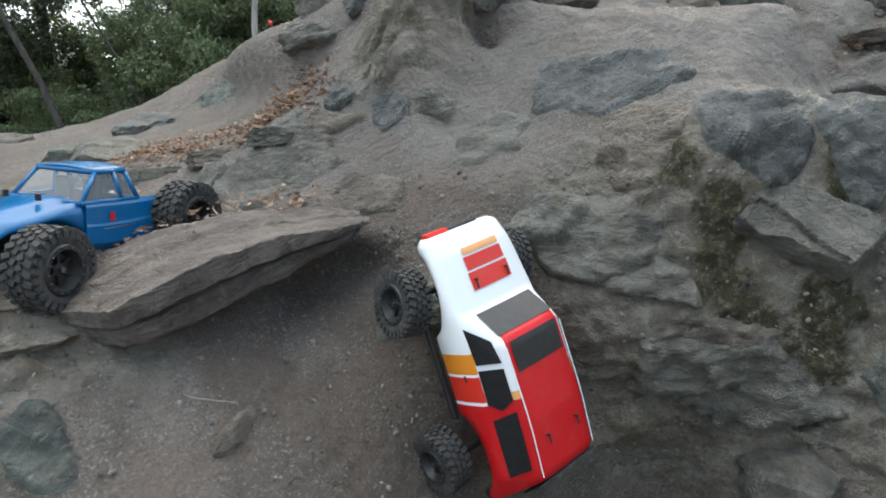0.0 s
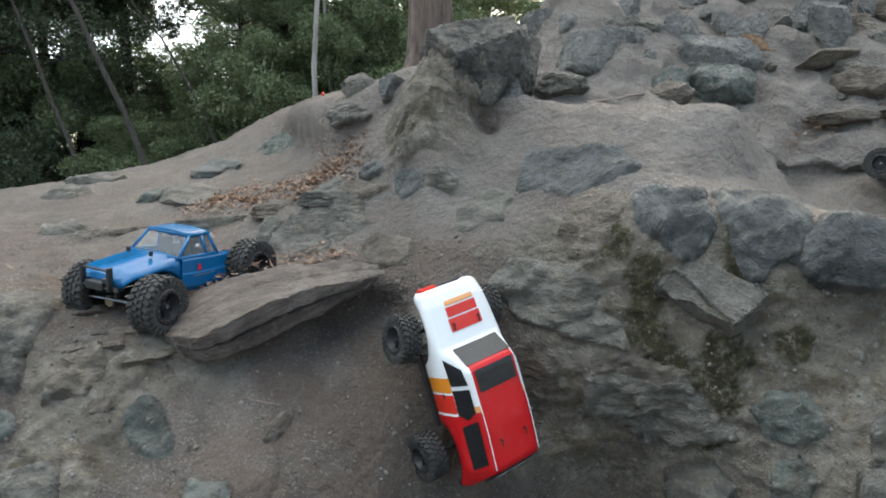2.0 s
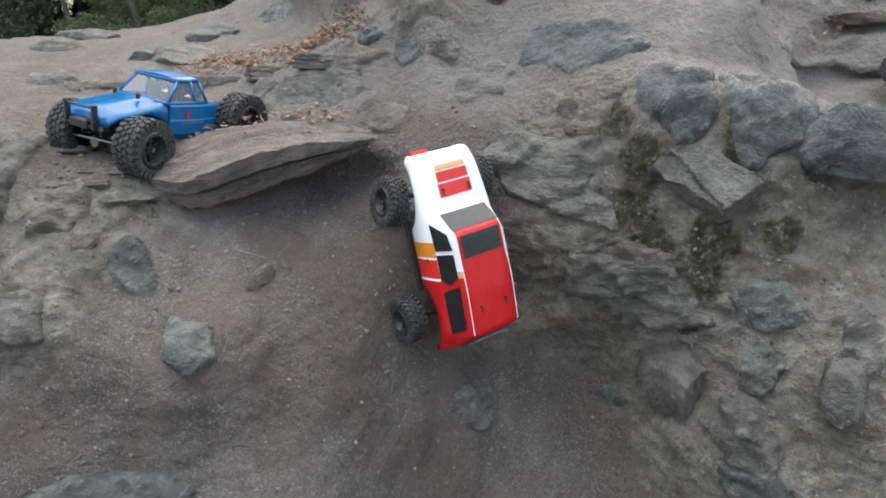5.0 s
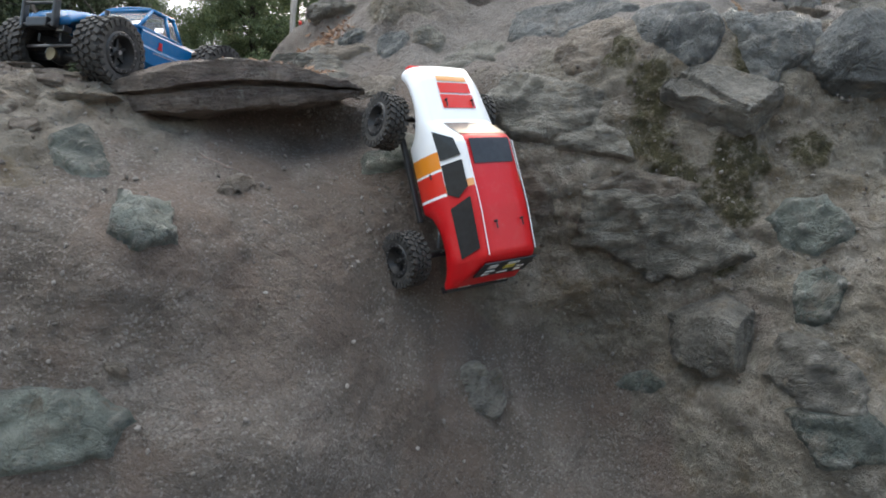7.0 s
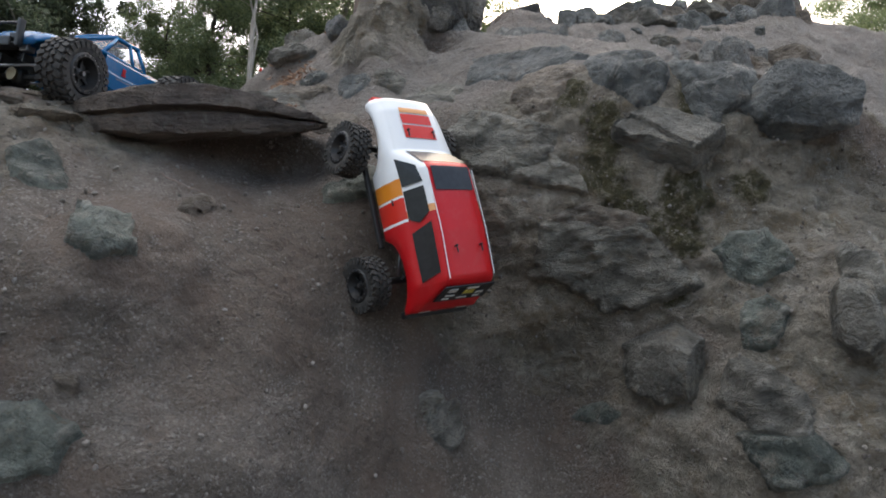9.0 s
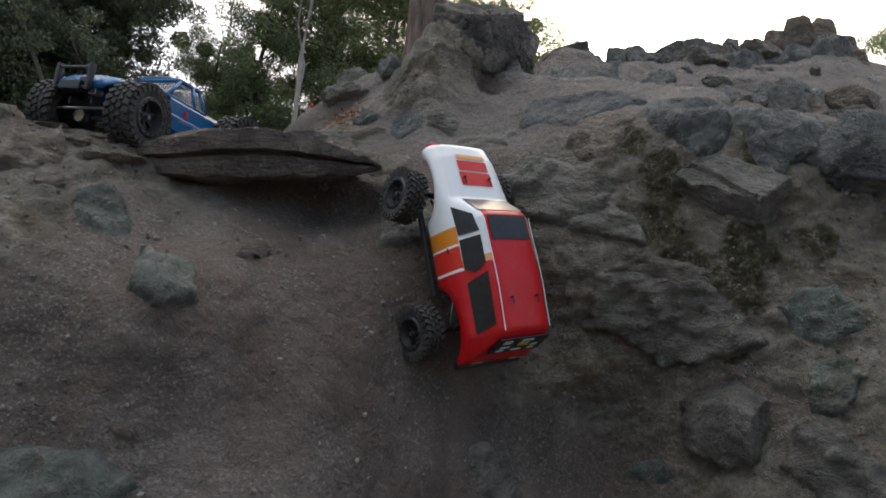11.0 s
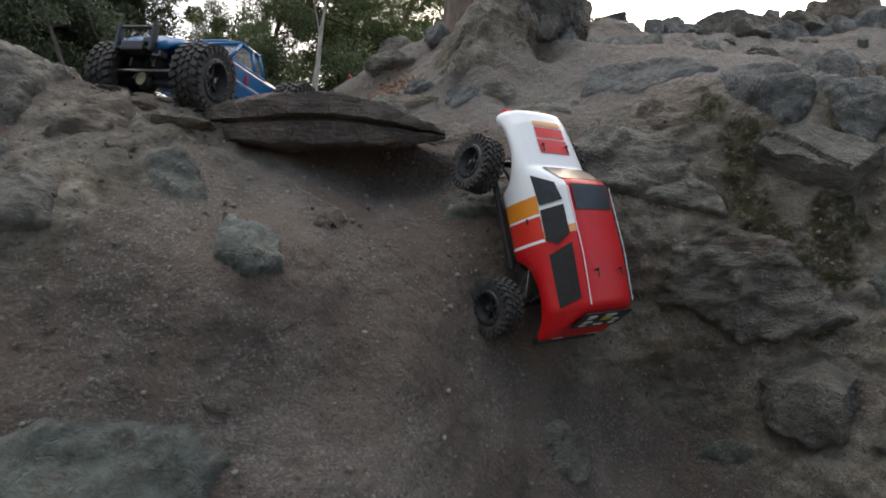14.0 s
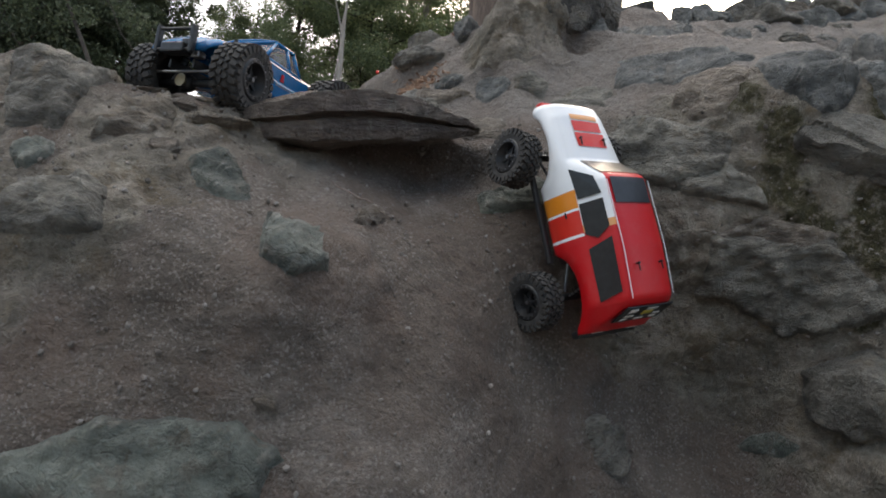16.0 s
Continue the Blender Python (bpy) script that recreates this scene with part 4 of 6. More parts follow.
def ledges():
    """Thin flat slabs in the ledge beside the long slab."""
    for k, (x, y, z, w, d, t, turn) in enumerate(((-0.5, 1.44, 1.285, 0.24, 0.14, 0.035, 20), (-0.58, 1.4, 1.255, 0.2, 0.12, 0.04, 5), (-0.44, 1.38, 1.235, 0.16, 0.1, 0.03, 28), (-0.66, 1.5, 1.32, 0.2, 0.14, 0.04, -10), (-0.36, 1.45, 1.262, 0.13, 0.09, 0.028, 30))):
        ob = new("rock_slab", rock_mesh("rock_slab", w, d, t, SLAB_STONE if k % 2 else BROWN_STONE, 300 + k, 0.6, 5, 0.03))
        ob.matrix_world = pose(x + 0.03, y - 0.08, z + 0.035, -6, -4, turn)
        tagged(ob, "thin flat brown slab in the ledge under the blue truck", "rock", "rocks of the bank")
    for k, (x, y, z, w, d, t, turn) in enumerate(((-1.052, 2.312, 1.482, 0.264, 0.16, 0.074, 4), (-0.626, 2.257, 1.516, 0.330, 0.16, 0.087, 8), (-0.349, 2.171, 1.564, 0.246, 0.16, 0.081, 12), (-0.092, 2.006, 1.619, 0.279, 0.16, 0.066, 14))):
        ob = new("rock_slab", rock_mesh("rock_slab", 1.25 * w, d, t, GREY_STONE if k % 2 else BROWN_STONE, 320 + k, 0.6, 5, 0.03))
        ob.matrix_world = pose(x, y + 0.03, z, -4, -4, turn)
        tagged(ob, "flat grey-brown slab edging the step below the dry leaves", "rock", "rocks of the bank")


ledges()


def slab():
    """The long flat slab that juts from the bank under the blue truck, its front edge split into two beds."""
    bm = bmesh.new()
    nx, ny, nz = 120, 30, 20
    outline = ((0.0, -0.1), (0.07, -0.62), (0.16, -1.05), (0.26, -1.1), (0.45, -0.92), (0.7, -0.62), (0.9, -0.42), (1.0, -0.15))

    def point(u, v, k):
        f = np.interp(u, [o[0] for o in outline], [o[1] for o in outline]) + 0.035 * noise.noise(Vector((u * 16, 3, k * 2))) + 0.02 * noise.noise(Vector((u * 45, 8, k * 3)))
        bed = 0.0
        if v < 0.12:
            bed = -0.07 * (k > 0.55) + 0.11 * (0.45 < k <= 0.55) + 0.05 * (k < 0.2) * (0.2 - k) * 5
        y = (f + bed * (1 - v / 0.12) if v < 0.12 else f) * (1 - v) + 0.22 * v
        x = (u - 0.535) * 0.6 + 0.008 * noise.noise(Vector((v * 6, 1, u * 4)))
        thick = 0.068 * np.interp(u, (0, 0.1, 0.35, 0.75, 1.0), (0.45, 0.8, 1.0, 0.85, 0.4)) * (0.95 + 0.2 * min(1.0, v * 2.5))
        p = Vector((x, y * 0.16, 0))
        crown = 0.05 * math.sin(math.pi * u ** 0.85) - 0.03 * u ** 3 + 0.007 * noise.noise(p * 11) + 0.003 * noise.noise(p * 35) + 0.0015 * noise.noise(p * 90)
        step = 0.005 if v + 0.25 * noise.noise(p * 8) > 0.45 else 0.0
        under = 0.012 * math.sin(math.pi * u) - 0.012 * u ** 3 + 0.01 * noise.noise(p * 14 + Vector((9, 0, 0))) + 0.004 * noise.noise(p * 40)
        z = (crown + step) * k + (under - thick) * (1 - k)
        return Vector((p.x, p.y, z))

    def sheet(grid):
        add_patch(bm, grid)

    U, V, K = np.linspace(0, 1, nx), np.linspace(0, 1, ny) ** 1.4, np.linspace(0, 1, nz)
    sheet([[point(u, v, 1.0) for v in V] for u in U])
    sheet([[point(u, v, 0.0) for v in V] for u in U])
    sheet([[point(u, 0.0, k) for k in K] for u in U])
    sheet([[point(u, 1.0, k) for k in K] for u in U])
    sheet([[point(0.0, v, k) for k in K] for v in V])
    sheet([[point(1.0, v, k) for k in K] for v in V])
    bmesh.ops.remove_doubles(bm, verts=bm.verts, dist=0.0004)
    bmesh.ops.recalc_face_normals(bm, faces=bm.faces)
    me = bpy.data.meshes.new("slab")
    bm.to_mesh(me)
    bm.free()
    me.polygons.foreach_set("use_smooth", [True] * len(me.polygons))
    me.materials.append(SLAB_STONE)
    me.set_sharp_from_angle(angle=radians(38))
    ob = new("rock_slab", me)
    x = (Vector((0.085, 1.65, 1.385)) - Vector((-0.415, 1.405, 1.262))).normalized()
    n = Vector((0.03, -0.27, 0.95))
    n = (n - x * n.dot(x)).normalized()
    ob.matrix_world = Matrix.Translation((-0.16, 1.52, 1.387)) @ Matrix((x, n.cross(x), n)).transposed().to_4x4()
    return tagged(ob, "long flat weathered brown rock slab jutting from the bank", "rock slab")


slab()


# ---- toy trucks: local x to the right, y forward, z up ----
def add_box(bm, c, s, m=Matrix(), bevel=0.0):
    r = bmesh.ops.create_cube(bm, size=1, matrix=m @ Matrix.Translation(c) @ Matrix.Diagonal((*s, 1)))
    if bevel:
        edges = {e for v in r["verts"] for e in v.link_edges}
        bmesh.ops.bevel(bm, geom=list(edges), offset=bevel, segments=2, affect="EDGES", profile=0.6)


def add_rod(bm, a, b, r, seg=10, r2=None):
    a, b = Vector(a), Vector(b)
    m = Matrix.Translation((a + b) / 2) @ (b - a).to_track_quat("Z", "Y").to_matrix().to_4x4()
    bmesh.ops.create_cone(bm, cap_ends=True, segments=seg, radius1=r, radius2=r if r2 is None else r2, depth=(b - a).length, matrix=m)


def add_lathe(bm, profile, seg=40):
    """Turns (x, radius) pairs round the x axis."""
    rings = []
    for x, r in profile:
        rings.append([bm.verts.new((x, r * math.cos(2 * math.pi * k / seg), r * math.sin(2 * math.pi * k / seg))) for k in range(seg)])
    for a, b in zip(rings, rings[1:]):
        for k in range(seg):
            bm.faces.new((a[k], a[(k + 1) % seg], b[(k + 1) % seg], b[k]))


def wheel(parent, at, radius, width, rim_mat, right=False, turn=0.0, lugs=26):
    """A tyre with lugs on a bead-lock rim; the outer face looks to -x, or to +x for a right wheel."""
    hub = new("wheel")
    hub.parent = parent
    hub.matrix_basis = pose(*at, 0, 0, (180 if right else 0) + turn)
    w, rr = width / 2, radius * 0.56
    bm = bmesh.new()
    body = radius * 0.93
    add_lathe(bm, [(-w * 0.78, rr), (-w * 0.98, rr * 1.12), (-w * 1.02, body * 0.82), (-w * 0.9, body * 0.95), (-w * 0.55, body), (w * 0.55, body), (w * 0.9, body * 0.95), (w * 1.02, body * 0.82), (w * 0.98, rr * 1.12), (w * 0.78, rr)], 44)
    for k in range(lugs):
        for row, (x0, half, lift) in enumerate(((-w * 0.72, w * 0.27, 0.0), (-w * 0.2, w * 0.17, 0.5), (w * 0.25, w * 0.17, 0.0), (w * 0.74, w * 0.27, 0.5))):
            a = 2 * math.pi * (k + lift) / lugs
            m = Matrix.Rotation(a, 4, "X") @ Matrix.Translation((x0, 0, radius * 0.955)) @ Matrix.Rotation(0.35 * (1 if row % 2 else -1), 4, "Z")
            add_box(bm, (0, 0, 0), (half * 2 * 0.92, radius * 0.135, radius * 0.085), m)
        for side in (-1, 1):
            m = Matrix.Rotation(2 * math.pi * (k + 0.25) / lugs, 4, "X") @ Matrix.Translation((side * w * 0.99, 0, radius * 0.84))
            add_box(bm, (0, 0, 0), (width * 0.08, radius * 0.12, radius * 0.18), m)
    part("tyre", bm, RUBBER, hub)
    bm = bmesh.new()
    add_lathe(bm, [(-w * 0.95, rr * 1.1), (-w * 1.04, rr * 1.02), (-w * 1.04, rr * 0.86), (-w * 0.8, rr * 0.8), (-w * 0.35, rr * 0.66), (-w * 0.3, rr * 0.3), (-w * 0.55, rr * 0.26), (-w * 0.6, rr * 0.02)], 36)
    add_lathe(bm, [(w * 0.8, rr), (w * 0.3, rr * 0.7), (w * 0.1, rr * 0.02)], 24)
    for k in range(6):
        m = Matrix.Rotation(2 * math.pi * k / 6, 4, "X")
        add_box(bm, (-w * 0.42, 0, rr * 0.52), (w * 0.24, rr * 0.14, rr * 0.56), m)
    rim = part("rim", bm, rim_mat, hub, "black bead-lock rim")
    bm = bmesh.new()
    for k in range(16):
        m = Matrix.Rotation(2 * math.pi * k / 16, 4, "X")
        add_rod(bm, m @ Vector((-w * 1.0, 0, rr * 0.94)), m @ Vector((-w * 1.12, 0, rr * 0.94)), rr * 0.035, 6)
    add_rod(bm, (-w * 0.5, 0, 0), (-w * 0.85, 0, 0), rr * 0.13, 6)
    tagged(part("rim_bolts", bm, STEEL, hub, "small steel rim bolts"), kind="stuff")
    return hub


def chassis(truck, front, rear, track, hub_front, hub_rear, deck):
    """Axles, links, shocks and the frame between them."""
    bm = bmesh.new()
    for side in (-1, 1):
        add_box(bm, (side * 0.032, (front + rear) / 2, deck), (0.006, (front - rear) * 1.25, 0.018), Matrix(), 0.001)
    add_box(bm, (0, (front + rear) / 2, deck - 0.006), (0.07, 0.11, 0.018), Matrix(), 0.003)
    add_box(bm, (0, rear + 0.07, deck + 0.012), (0.05, 0.06, 0.03), Matrix(), 0.003)
    part("chassis_frame", bm, BLACK_PLASTIC, truck)
    for y, hz in ((front, hub_front), (rear, hub_rear)):
        bm = bmesh.new()
        add_rod(bm, (-track, y, hz), (track, y, hz), 0.008, 12)
        bmesh.ops.create_uvsphere(bm, u_segments=14, v_segments=10, radius=0.019, matrix=Matrix.Translation((0.012, y, hz)) @ Matrix.Diagonal((0.9, 1, 1, 1)))
        part("axle", bm, BLACK_PLASTIC, truck)
        bm = bmesh.new()
        bmesh.ops.create_cone(bm, cap_ends=True, segments=14, radius1=0.014, radius2=0.011, depth=0.008, matrix=Matrix.Translation((0.012, y + (0.021 if y > 0 else -0.021), hz)) @ Matrix.Rotation(math.pi / 2, 4, "X"))
        part("differential_cover", bm, BRASS, truck, "dusty bronze axle cover")
        for side in (-1, 1):
            shock = new("shock")
            shock.parent = truck
            a, b = Vector((side * track * 0.62, y, hz + 0.008)), Vector((side * 0.045, y * 0.82, deck + 0.06))
            bm = bmesh.new()
            add_rod(bm, a, a.lerp(b, 0.5), 0.002, 8)
            add_rod(bm, a.lerp(b, 0.42), b, 0.0055, 10)
            part("damper", bm, STEEL, shock)
            bm = bmesh.new()
            q = (b - a).to_track_quat("Z", "Y").to_matrix()
            ring = []
            for k in range(8 * 12):
                s = k / (8 * 12)
                ang = 2 * math.pi * 8 * s
                c = a.lerp(b, 0.1 + 0.8 * s)
                e1, e2 = q @ Vector((math.cos(ang), math.sin(ang), 0)), Vector((b - a)).normalized()
                ring.append([bm.verts.new(c + e1 * (0.0085 + 0.0012 * math.cos(t)) + e2 * 0.0012 * math.sin(t)) for t in (0, 2.1, 4.2)])
            for r0, r1 in zip(ring, ring[1:]):
                for k in range(3):
                    bm.faces.new((r0[k], r0[(k + 1) % 3], r1[(k + 1) % 3], r1[k]))
            part("spring", bm, BLACK_PLASTIC, shock)
            bm = bmesh.new()
            add_rod(bm, (side * 0.05, y * 0.93, hz - 0.006), (side * 0.03, y * 0.25, deck - 0.008), 0.003, 8)
            part("link", bm, STEEL, truck)


def wagon(paint):
    """Toy off-road wagon with a painted plastic shell; paint(y, row) picks the shell's colour."""
    truck = new("toy_truck")
    stations = sorted({0.238, 0.233, 0.222, 0.2, 0.105, 0.1, 0.078, 0.058, 0.05, 0.042, 0.02, 0.033, -0.004, -0.009, -0.056, -0.062, -0.04, -0.055, -0.19, -0.202, -0.212, -0.222, -0.234, -0.244, *[0.15 + 0.011 * k for k in range(-9, 8)], *[-0.16 + 0.011 * k for k in range(-8, 8)], *[0.04 - 0.02 * k for k in range(12)]}, reverse=True)

    def lerp_table(y, table):
        return float(np.interp(y, [t[0] for t in table][::-1], [t[1] for t in table][::-1]))

    top_z = [(0.24, 0.118), (0.232, 0.134), (0.2, 0.145), (0.1, 0.158), (0.097, 0.16), (0.05, 0.212), (0.04, 0.217), (-0.1, 0.22), (-0.2, 0.213), (-0.212, 0.205), (-0.235, 0.15), (-0.246, 0.122)]
    top_x = [(0.24, 0.055), (0.232, 0.07), (0.1, 0.082), (0.05, 0.07), (0.04, 0.071), (-0.2, 0.073), (-0.212, 0.072), (-0.235, 0.085), (-0.246, 0.088)]
    belt_z = [(0.24, 0.11), (0.232, 0.12), (0.2, 0.132), (0.1, 0.148), (0.05, 0.158), (-0.2, 0.158), (-0.235, 0.135), (-0.246, 0.112)]
    belt_x = [(0.24, 0.07), (0.23, 0.082), (0.18, 0.09), (0.1, 0.095), (-0.2, 0.096), (-0.235, 0.092)]

    def sill(y):
        z = 0.07 if -0.2 < y < 0.2 else 0.085
        for c, hz in ((0.145, 0.058), (-0.162, 0.058)):
            if abs(y - c) < 0.082:
                z = max(z, hz + math.sqrt(max(0.0, 0.082 ** 2 - (y - c) ** 2)) * 0.72)
        return z

    def ring(y):
        zt, xt, zb, xb, zs = lerp_table(y, top_z), lerp_table(y, top_x), lerp_table(y, belt_z), lerp_table(y, belt_x), sill(y)
        zs = min(zs, zb - 0.012)
        mid = (zs + zb) / 2
        half = [(xb - 0.004, zs), (xb + 0.004, zs + 0.25 * (mid - zs)), (xb + 0.005, mid), (xb + 0.002, zb - 0.006), (xb - 0.003, zb)]
        half += [(xb - 0.003 + (xt - xb + 0.003) * k, zb + (zt - 0.006 - zb) * k) for k in (0.33, 0.66, 1.0)]
        half += [(xt - 0.007, zt - 0.001), (xt * 0.55, zt + 0.002), (0, zt + 0.003)]
        return [(-x, y, z) for x, z in half] + [(x, y, z) for x, z in half[-2::-1]]

    bm = bmesh.new()
    rows = [[bm.verts.new(p) for p in ring(y)] for y in stations]
    paints = [WHITE_PAINT, RED_PAINT, ORANGE_PAINT, SCARLET_PAINT, PALE_ORANGE]
    n = len(rows[0])
    for y0, y1, a, b in zip(stations, stations[1:], rows, rows[1:]):
        for k in range(n - 1):
            f = bm.faces.new((a[k], a[k + 1], b[k + 1], b[k]))
            f.material_index = paint((y0 + y1) / 2, min(k, n - 2 - k))
    for row in (rows[0], rows[-1]):
        f = bm.faces.new(row)
        f.material_index = paint(0.3 if row is rows[0] else -0.3, 0)
    shell = part("body", bm, paints, truck, smooth=True)
    so = shell.modifiers.new("thickness", "SOLIDIFY")
    so.thickness, so.offset = 0.0018, -1
    for side in (-1, 1):
        def glass(y, k):
            xb, xt, zb, zt = lerp_table(y, belt_x) - 0.003, lerp_table(y, top_x), lerp_table(y, belt_z), lerp_table(y, top_z) - 0.006
            return Vector((side * (xb + (xt - xb) * k + 0.0022), y, zb + (zt - zb) * k + 0.001))
        for quad in (((0.078, 0.04), (0.05, 0.8), (0.012, 0.9), (0.012, 0.04)), ((0.002, 0.04), (0.002, 0.9), (-0.055, 0.9), (-0.072, 0.45), (-0.06, 0.04)), ((-0.09, 0.04), (-0.075, 0.9), (-0.183, 0.9), (-0.196, 0.04))):
            bm = bmesh.new()
            bm.faces.new([bm.verts.new(glass(y, k)) for y, k in quad])
            bmesh.ops.inset_region(bm, faces=bm.faces[:], thickness=0.003, depth=-0.0012)
            part("side_window", bm, GLASS_BLACK, truck)
        bm = bmesh.new()
        add_box(bm, (side * 0.1, 0.0, 0.062), (0.012, 0.19, 0.01), Matrix(), 0.003)
        part("rock_slider", bm, BLACK_PLASTIC, truck)
        bm = bmesh.new()
        add_box(bm, (side * 0.099, -0.012, 0.128), (0.004, 0.012, 0.004), Matrix(), 0.001)
        part("door_handle", bm, BLACK_PLASTIC, truck)

    def roof(x, y, lift=0.0022):
        return Vector((x, y, lerp_table(y, top_z) + 0.0025 * (1 - abs(x) / 0.09) + lift))

    def decal(name, y0, y1, x0, x1, mat, label=""):
        bm = bmesh.new()
        add_patch(bm, [[roof(x0 + (x1 - x0) * i / 6, y0 + (y1 - y0) * j / 8) for i in range(7)] for j in range(9)])
        part(name, bm, mat, truck, label, smooth=True)

    decal("windscreen", 0.094, 0.056, -0.066, 0.066, GLASS_BLACK)
    decal("sunroof", 0.042, -0.012, -0.056, 0.056, GLASS_BLACK, "dark sunroof panel")
    decal("hood_band", 0.206, 0.194, -0.042, 0.042, PALE_ORANGE)
    decal("hood_panel", 0.19, 0.166, -0.044, 0.044, SCARLET_PAINT)
    decal("hood_panel", 0.162, 0.13, -0.046, 0.046, SCARLET_PAINT)
    for side in (-1, 1):
        decal("roof_stripe", 0.036, -0.2, side * 0.0655, side * 0.068, WHITE_PAINT)
        for y in (-0.135, 0.148):
            bm = bmesh.new()
            c = roof(side * 0.037, y, 0.004)
            add_rod(bm, c - Vector((0, 0, 0.004)), c + Vector((0, 0, 0.006)), 0.002, 8)
            add_box(bm, c + Vector((0, -0.006, 0.003)), (0.003, 0.018, 0.002), Matrix(), 0.0005)
            part("body_clip", bm, BLACK_PLASTIC, truck)
    # tail: dark panel with stickers
    tail = Matrix.Translation((0, -0.2265, 0.182)) @ Matrix.Rotation(radians(-22.7), 4, "X")
    bm = bmesh.new()
    add_box(bm, (0, 0, 0), (0.148, 0.003, 0.052), tail, 0.001)
    panel = part("tail_panel", bm, GLASS_BLACK, truck, "black rear window with stickers")
    for x, z, w, h, m in ((-0.045, 0.012, 0.024, 0.011, LABEL_WHITE), (0.012, 0.016, 0.034, 0.006, LABEL_WHITE), (0.008, 0.003, 0.03, 0.012, LABEL_YELLOW), (-0.042, -0.006, 0.028, 0.005, LABEL_WHITE), (0.045, -0.004, 0.022, 0.005, LABEL_WHITE), (-0.048, -0.017, 0.02, 0.005, LABEL_WHITE), (0.044, -0.016, 0.02, 0.006, LABEL_WHITE), (0.0, -0.017, 0.03, 0.004, LABEL_WHITE)):
        bm = bmesh.new()
        add_box(bm, (x, -0.0022, z), (w, 0.0012, h), tail)
        part("sticker", bm, m, panel)
    bm = bmesh.new()
    add_box(bm, (-0.05, 0.236, 0.1), (0.05, 0.02, 0.018), Matrix(), 0.005)
    bumper = part("front_bumper", bm, SCARLET_PAINT, truck)
    bm = bmesh.new()
    add_box(bm, (0, 0.239, 0.096), (0.095, 0.008, 0.016), Matrix(), 0.003)
    part("grille", bm, BLACK_PLASTIC, bumper)
    bm = bmesh.new()
    add_box(bm, (0, -0.247, 0.078), (0.185, 0.016, 0.02), Matrix(), 0.005)
    part("rear_bumper", bm, BLACK_PLASTIC, truck)
    bm = bmesh.new()
    for side in (-1, 1):
        add_box(bm, (side * 0.055, -0.2475, 0.104), (0.03, 0.004, 0.006), Matrix(), 0.001)
    part("tail_lettering", bm, LABEL_WHITE, truck)
    return truck


def red_paint(y, row):
    if row >= 8:
        return 0 if y > 0.056 else 1
    if row >= 4:
        return 0 if y > -0.04 else (4 if y > -0.055 else 1)
    if y > 0.033:
        return 0
    for edge, c in ((-0.004, 2), (-0.009, 0), (-0.056, 3), (-0.062, 0)):
        if y > edge:
            return c
    return 1


def red_truck():
    truck = wagon(red_paint)
    truck.name = "toy_truck"
    chassis(truck, 0.142, -0.164, 0.09, 0.055, 0.045, 0.078)
    wheel(truck, (-0.124, 0.139, 0.046), 0.061, 0.048, BLACK_PLASTIC, turn=-14)
    wheel(truck, (0.115, 0.142, 0.066), 0.061, 0.048, BLACK_PLASTIC, right=True, turn=-14)
    wheel(truck, (-0.136, -0.164, 0.028), 0.061, 0.048, BLACK_PLASTIC)
    wheel(truck, (0.115, -0.164, 0.06), 0.061, 0.048, BLACK_PLASTIC, right=True)
    turn = Matrix(((0.7692, -0.246, 0.5894), (0.6104, 0.0102, -0.7916), (0.1889, 0.9688, 0.158))).to_4x4()
    truck.matrix_world = Matrix.Translation((0.2745, 1.5305, 1.1584)) @ turn
    return tagged(truck, "red, white and orange toy off-road wagon climbing the dirt gully", "toy truck", "toy trucks")


red_truck()


